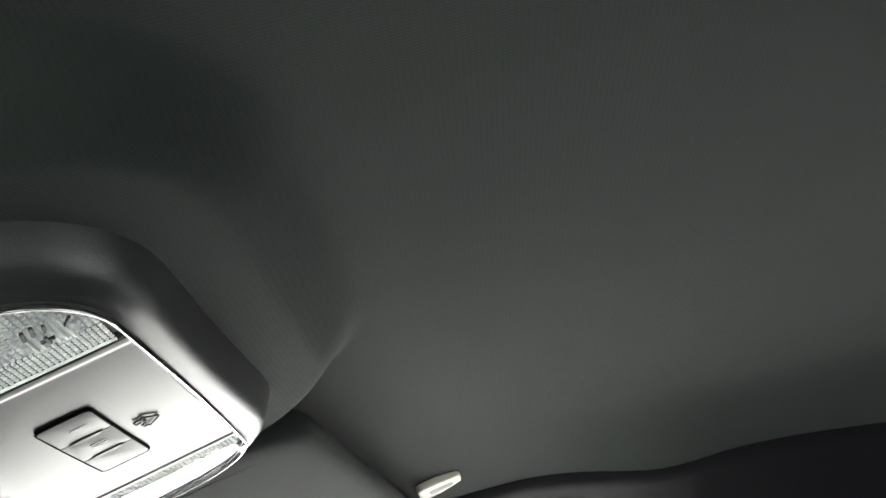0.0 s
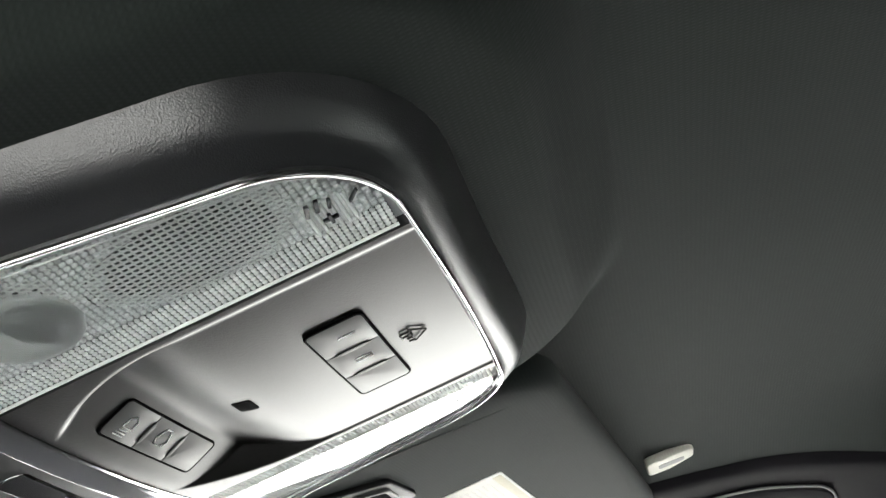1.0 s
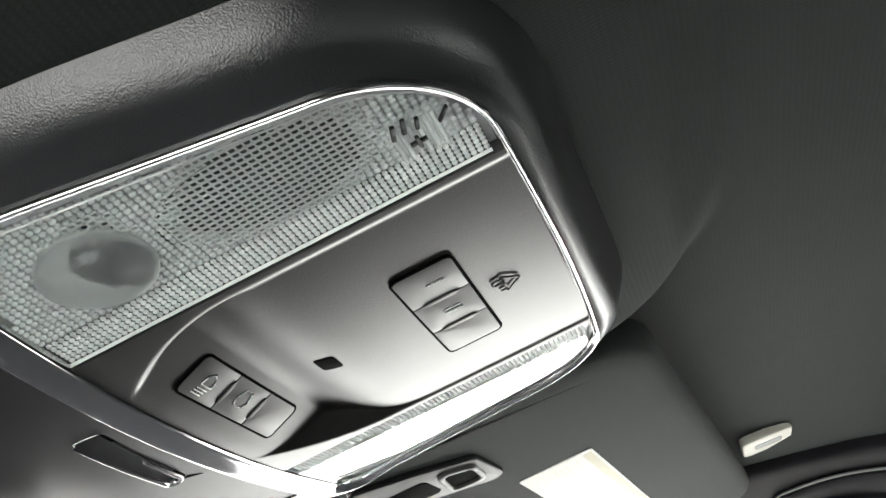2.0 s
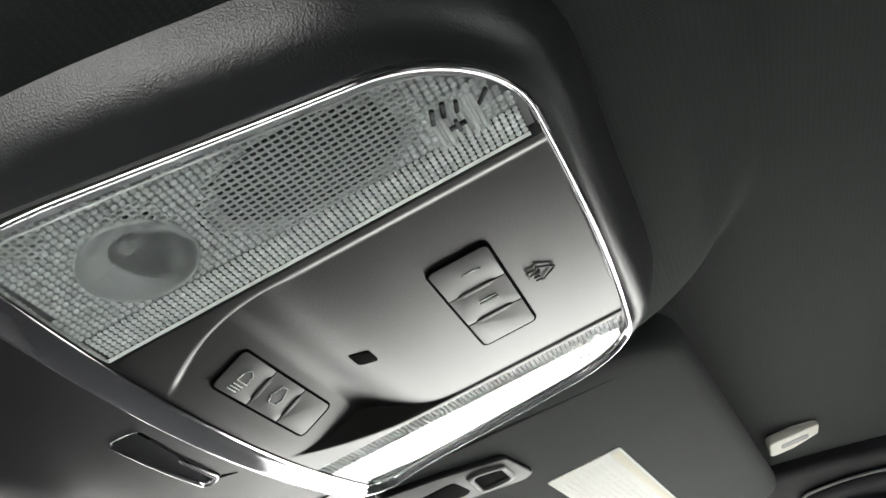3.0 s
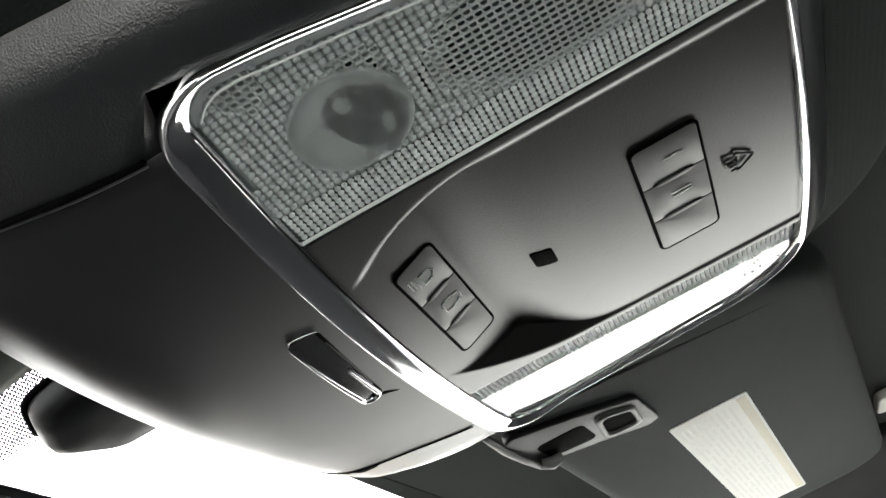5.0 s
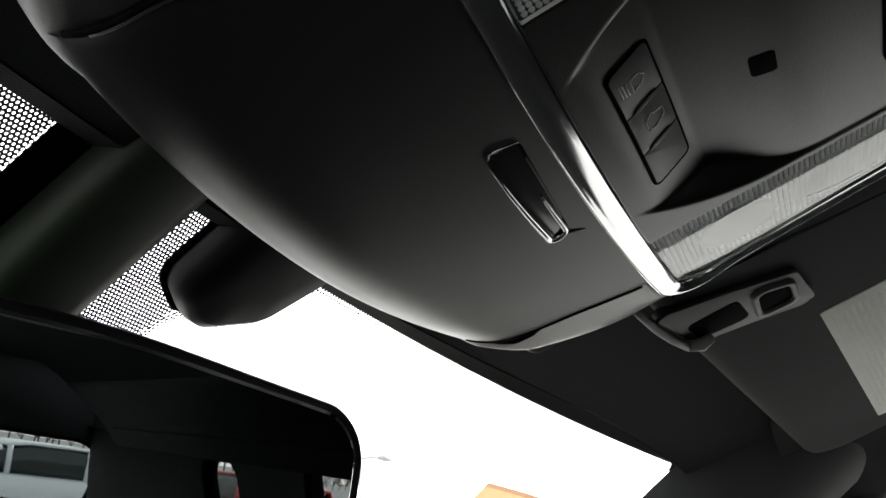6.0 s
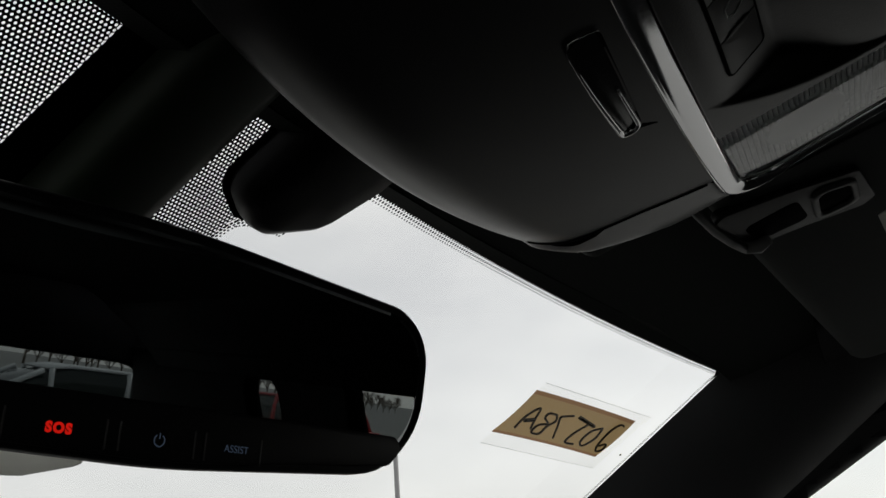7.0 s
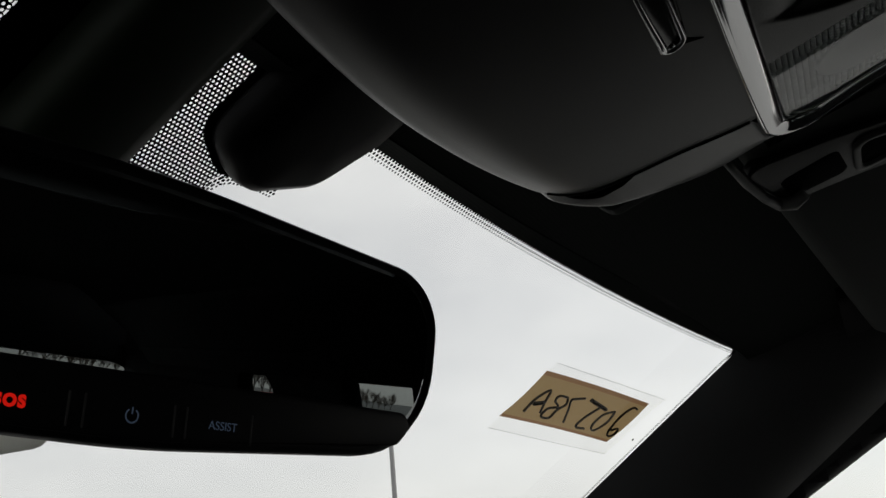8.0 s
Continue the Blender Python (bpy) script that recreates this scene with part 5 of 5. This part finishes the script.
def street_lamp(m, height, label):
    top = thing("street_lamp", m, label, "street lamp", "car park lamps")
    part("pole", mesh_of("pole", *tube([(0, 0, 0), (0, 0, height * 0.45), (0, 0, height)], 0.10, 12, [1.0, 0.9, 0.75]), STEEL), top)
    part("base", mesh_of("base", *tube([(0, 0, 0), (0, 0, 0.5), (0, 0, 0.55)], 0.28, 14, [1, 1, 0.8]), STEEL), top, "round footing")
    part("arm", mesh_of("arm", *tube([(0, 0, height - 0.10), (0.45, -0.2, height), (0.9, -0.4, height + 0.02)], 0.05, 8), STEEL), top)
    part("lamp_head", mesh_of("lamp_head", *plate(box_outline(0.8, -0.60, 1.5, -0.25, 0.05), height + 0.1, height - 0.02, 0.03), STEEL), top, "flat lamp head")
    return top


street_lamp(pose(29.5, 15.8, 0.0), 9.2, "grey steel car park lamp post with one arm")
street_lamp(pose(62.0, 23.4, 0.0), 6.7, "far grey lamp post over the car park")

BARK = grained("grey_brown_bark", (0.16, 0.125, 0.10), 0.9, 40.0, 0.6, wear=3.0)
TWIG = grained("twig_bark", (0.20, 0.155, 0.12), 0.9, 60.0, 0.3, wear=3.0)


def bare_tree(m, height, seed, label):
    """A leafless tree: tapered trunk, limbs, and a crown of many fine twigs."""
    rnd = random.Random(seed)
    top = thing("bare_tree", m, label, "tree", "bare trees")
    trunk, twigs = [], []

    def grow(p, d, length, radius, level):
        pts, q = [p], p
        bend = Vector((rnd.uniform(-1, 1), rnd.uniform(-1, 1), rnd.uniform(-0.2, 0.7))) * 0.22
        for k in range(3):
            d = (d + bend * (k + 1) / 3).normalized()
            q = q + d * (length / 3)
            pts.append(q)
        (trunk if level < 2 else twigs).append(tube(pts, radius, 7 if level < 2 else 3, [1, 0.86, 0.72, 0.55]))
        if level == 4:
            return
        for k in range((5, 5, 6, 6)[level]):
            at = pts[1 + k % 3]
            turn = Vector((rnd.uniform(-1, 1), rnd.uniform(-1, 1), rnd.uniform(0.1, 0.9)))
            grow(at, (d * 0.55 + turn).normalized(), length * rnd.uniform(0.5, 0.72), radius * 0.62, level + 1)
    grow(Vector((0, 0, -0.1)), Vector((0, 0, 1)), height * 0.42, height * 0.017, 0)
    part("trunk", mesh_of("trunk", *joined(*trunk), BARK), top)
    part("crown", mesh_of("crown", *joined(*twigs), TWIG), top, "leafless crown of fine twigs")
    return top


trees = [bare_tree(pose(36.0, -160.0, 0), 9.0, 3, "bare grey-brown tree beyond the car park"), bare_tree(pose(41.0, -172.0, 0), 8.0, 8, "smaller bare tree beyond the car park")]
rnd_t = random.Random(21)
for k in range(48):
    slope = 0.17 + 0.012 * k if k < 14 else 0.44 + 0.0085 * (k - 14) if k < 34 else 0.36 + 0.01 * (k - 34)
    far = rnd_t.uniform(140, 190)
    size = rnd_t.uniform(0.9, 1.6) * (0.42 if slope > 0.5 else 1.0)
    ob = copy_thing(trees[k % 2], pose(far * slope + 0.5, -far, 0, 0, 0, rnd_t.uniform(0, 360)))
    ob.scale = (size, size, size)
ob = copy_thing(trees[0], pose(40.0, 37.0, -4.0, 0, 0, 70))
ob.scale = (1.2, 1.2, 1.2)


PAINTS = {"white": grained("white_car_paint", (0.70, 0.71, 0.72), 0.25, 900.0, 0.02, vary=0.04), "red": grained("red_car_paint", (0.45, 0.02, 0.025), 0.25, 900.0, 0.02, vary=0.06)}
CAR_GLASS = grained("dark_car_glass", (0.02, 0.028, 0.026), 0.05, 400.0, 0.0, vary=0.1)
RUBBER = grained("tyre_rubber", (0.02, 0.02, 0.02), 0.85, 200.0, 0.3)
TAIL_RED = grained("tail_lamp_red", (0.55, 0.01, 0.02), 0.15, 300.0, 0.05)


def parked_car(m, paint, label):
    """Estate car: x forward, its middle at the origin on the ground."""
    top = thing("parked_car", m, label, "car", "parked cars")
    def hull(stations, lift=0.0):
        rings = []
        for x, w, z0, z1 in stations:
            rings.append([(x, s * w, z0 + (z1 - z0) * t) for s, t in ((-0.86, 0), (-1, 0.25), (-1.0, 0.7), (-0.93, 0.95), (-0.75, 1.0), (0.75, 1.0), (0.93, 0.95), (1.0, 0.7), (1, 0.25), (0.86, 0))])
        return loft(rings, True, True, True)
    part("body", mesh_of("body", *hull([(-2.25, 0.70, 0.45, 0.92), (-2.15, 0.84, 0.30, 1.00), (-1.2, 0.91, 0.24, 1.02), (0.4, 0.91, 0.24, 0.98), (1.3, 0.89, 0.26, 0.92), (2.05, 0.82, 0.30, 0.80), (2.25, 0.66, 0.40, 0.68)]), PAINTS[paint]), top, paint + " painted body")
    part("glasshouse", mesh_of("glasshouse", *hull([(-2.12, 0.70, 0.98, 1.00), (-1.85, 0.70, 0.98, 1.40), (-1.0, 0.72, 0.98, 1.47), (0.0, 0.70, 0.98, 1.45), (0.55, 0.66, 0.96, 1.30), (1.15, 0.62, 0.94, 0.97)]), CAR_GLASS), top, "dark window band")
    part("roof", mesh_of("roof", *hull([(-1.98, 0.60, 1.39, 1.425), (-1.85, 0.66, 1.40, 1.46), (-1.0, 0.68, 1.45, 1.51), (0.0, 0.66, 1.43, 1.49), (0.35, 0.62, 1.38, 1.42)]), PAINTS[paint]), top, paint + " roof")
    for sy in (-1, 1):
        for x0, x1, z1 in ((-2.10, -1.86, 1.41), (-0.95, -0.95, 1.47), (0.30, 0.32, 1.40), (1.15, 0.45, 1.36)):
            part("pillar", mesh_of("pillar", *tube([(x0, sy * 0.73, 0.97), ((x0 + x1) / 2, sy * 0.715, (0.97 + z1) / 2), (x1, sy * 0.68, z1)], 0.045, 8), PAINTS[paint]), top)
        part("tail_lamp", mesh_of("tail_lamp", *moved(plate(box_outline(-0.13, -0.20, 0.13, 0.20, 0.04), 0.0, 0.05, 0.02), pose(-2.13, sy * 0.72, 0.92, 0, -90, 0)), TAIL_RED), top, "red tail lamp")
        for x in (-1.35, 1.35):
            w = part("wheel", mesh_of("wheel", *tube([(x, sy * 0.72, 0.33), (x, sy * 0.82, 0.33), (x, sy * 0.90, 0.33)], 0.33, 24, [1, 1, 0.95]), RUBBER), top, "black tyre")
            part("rim", mesh_of("rim", *tube([(x, sy * 0.86, 0.33), (x, sy * 0.912, 0.33)], 0.21, 18), STEEL), w, "grey wheel rim")
    return top


parked_car(pose(3.3, -16.0, 0, 0, 0, 172), "white", "white estate car parked behind with dark windows")
parked_car(pose(7.2, -16.5, 0, 0, 0, 246), "red", "red estate car parked farther behind")
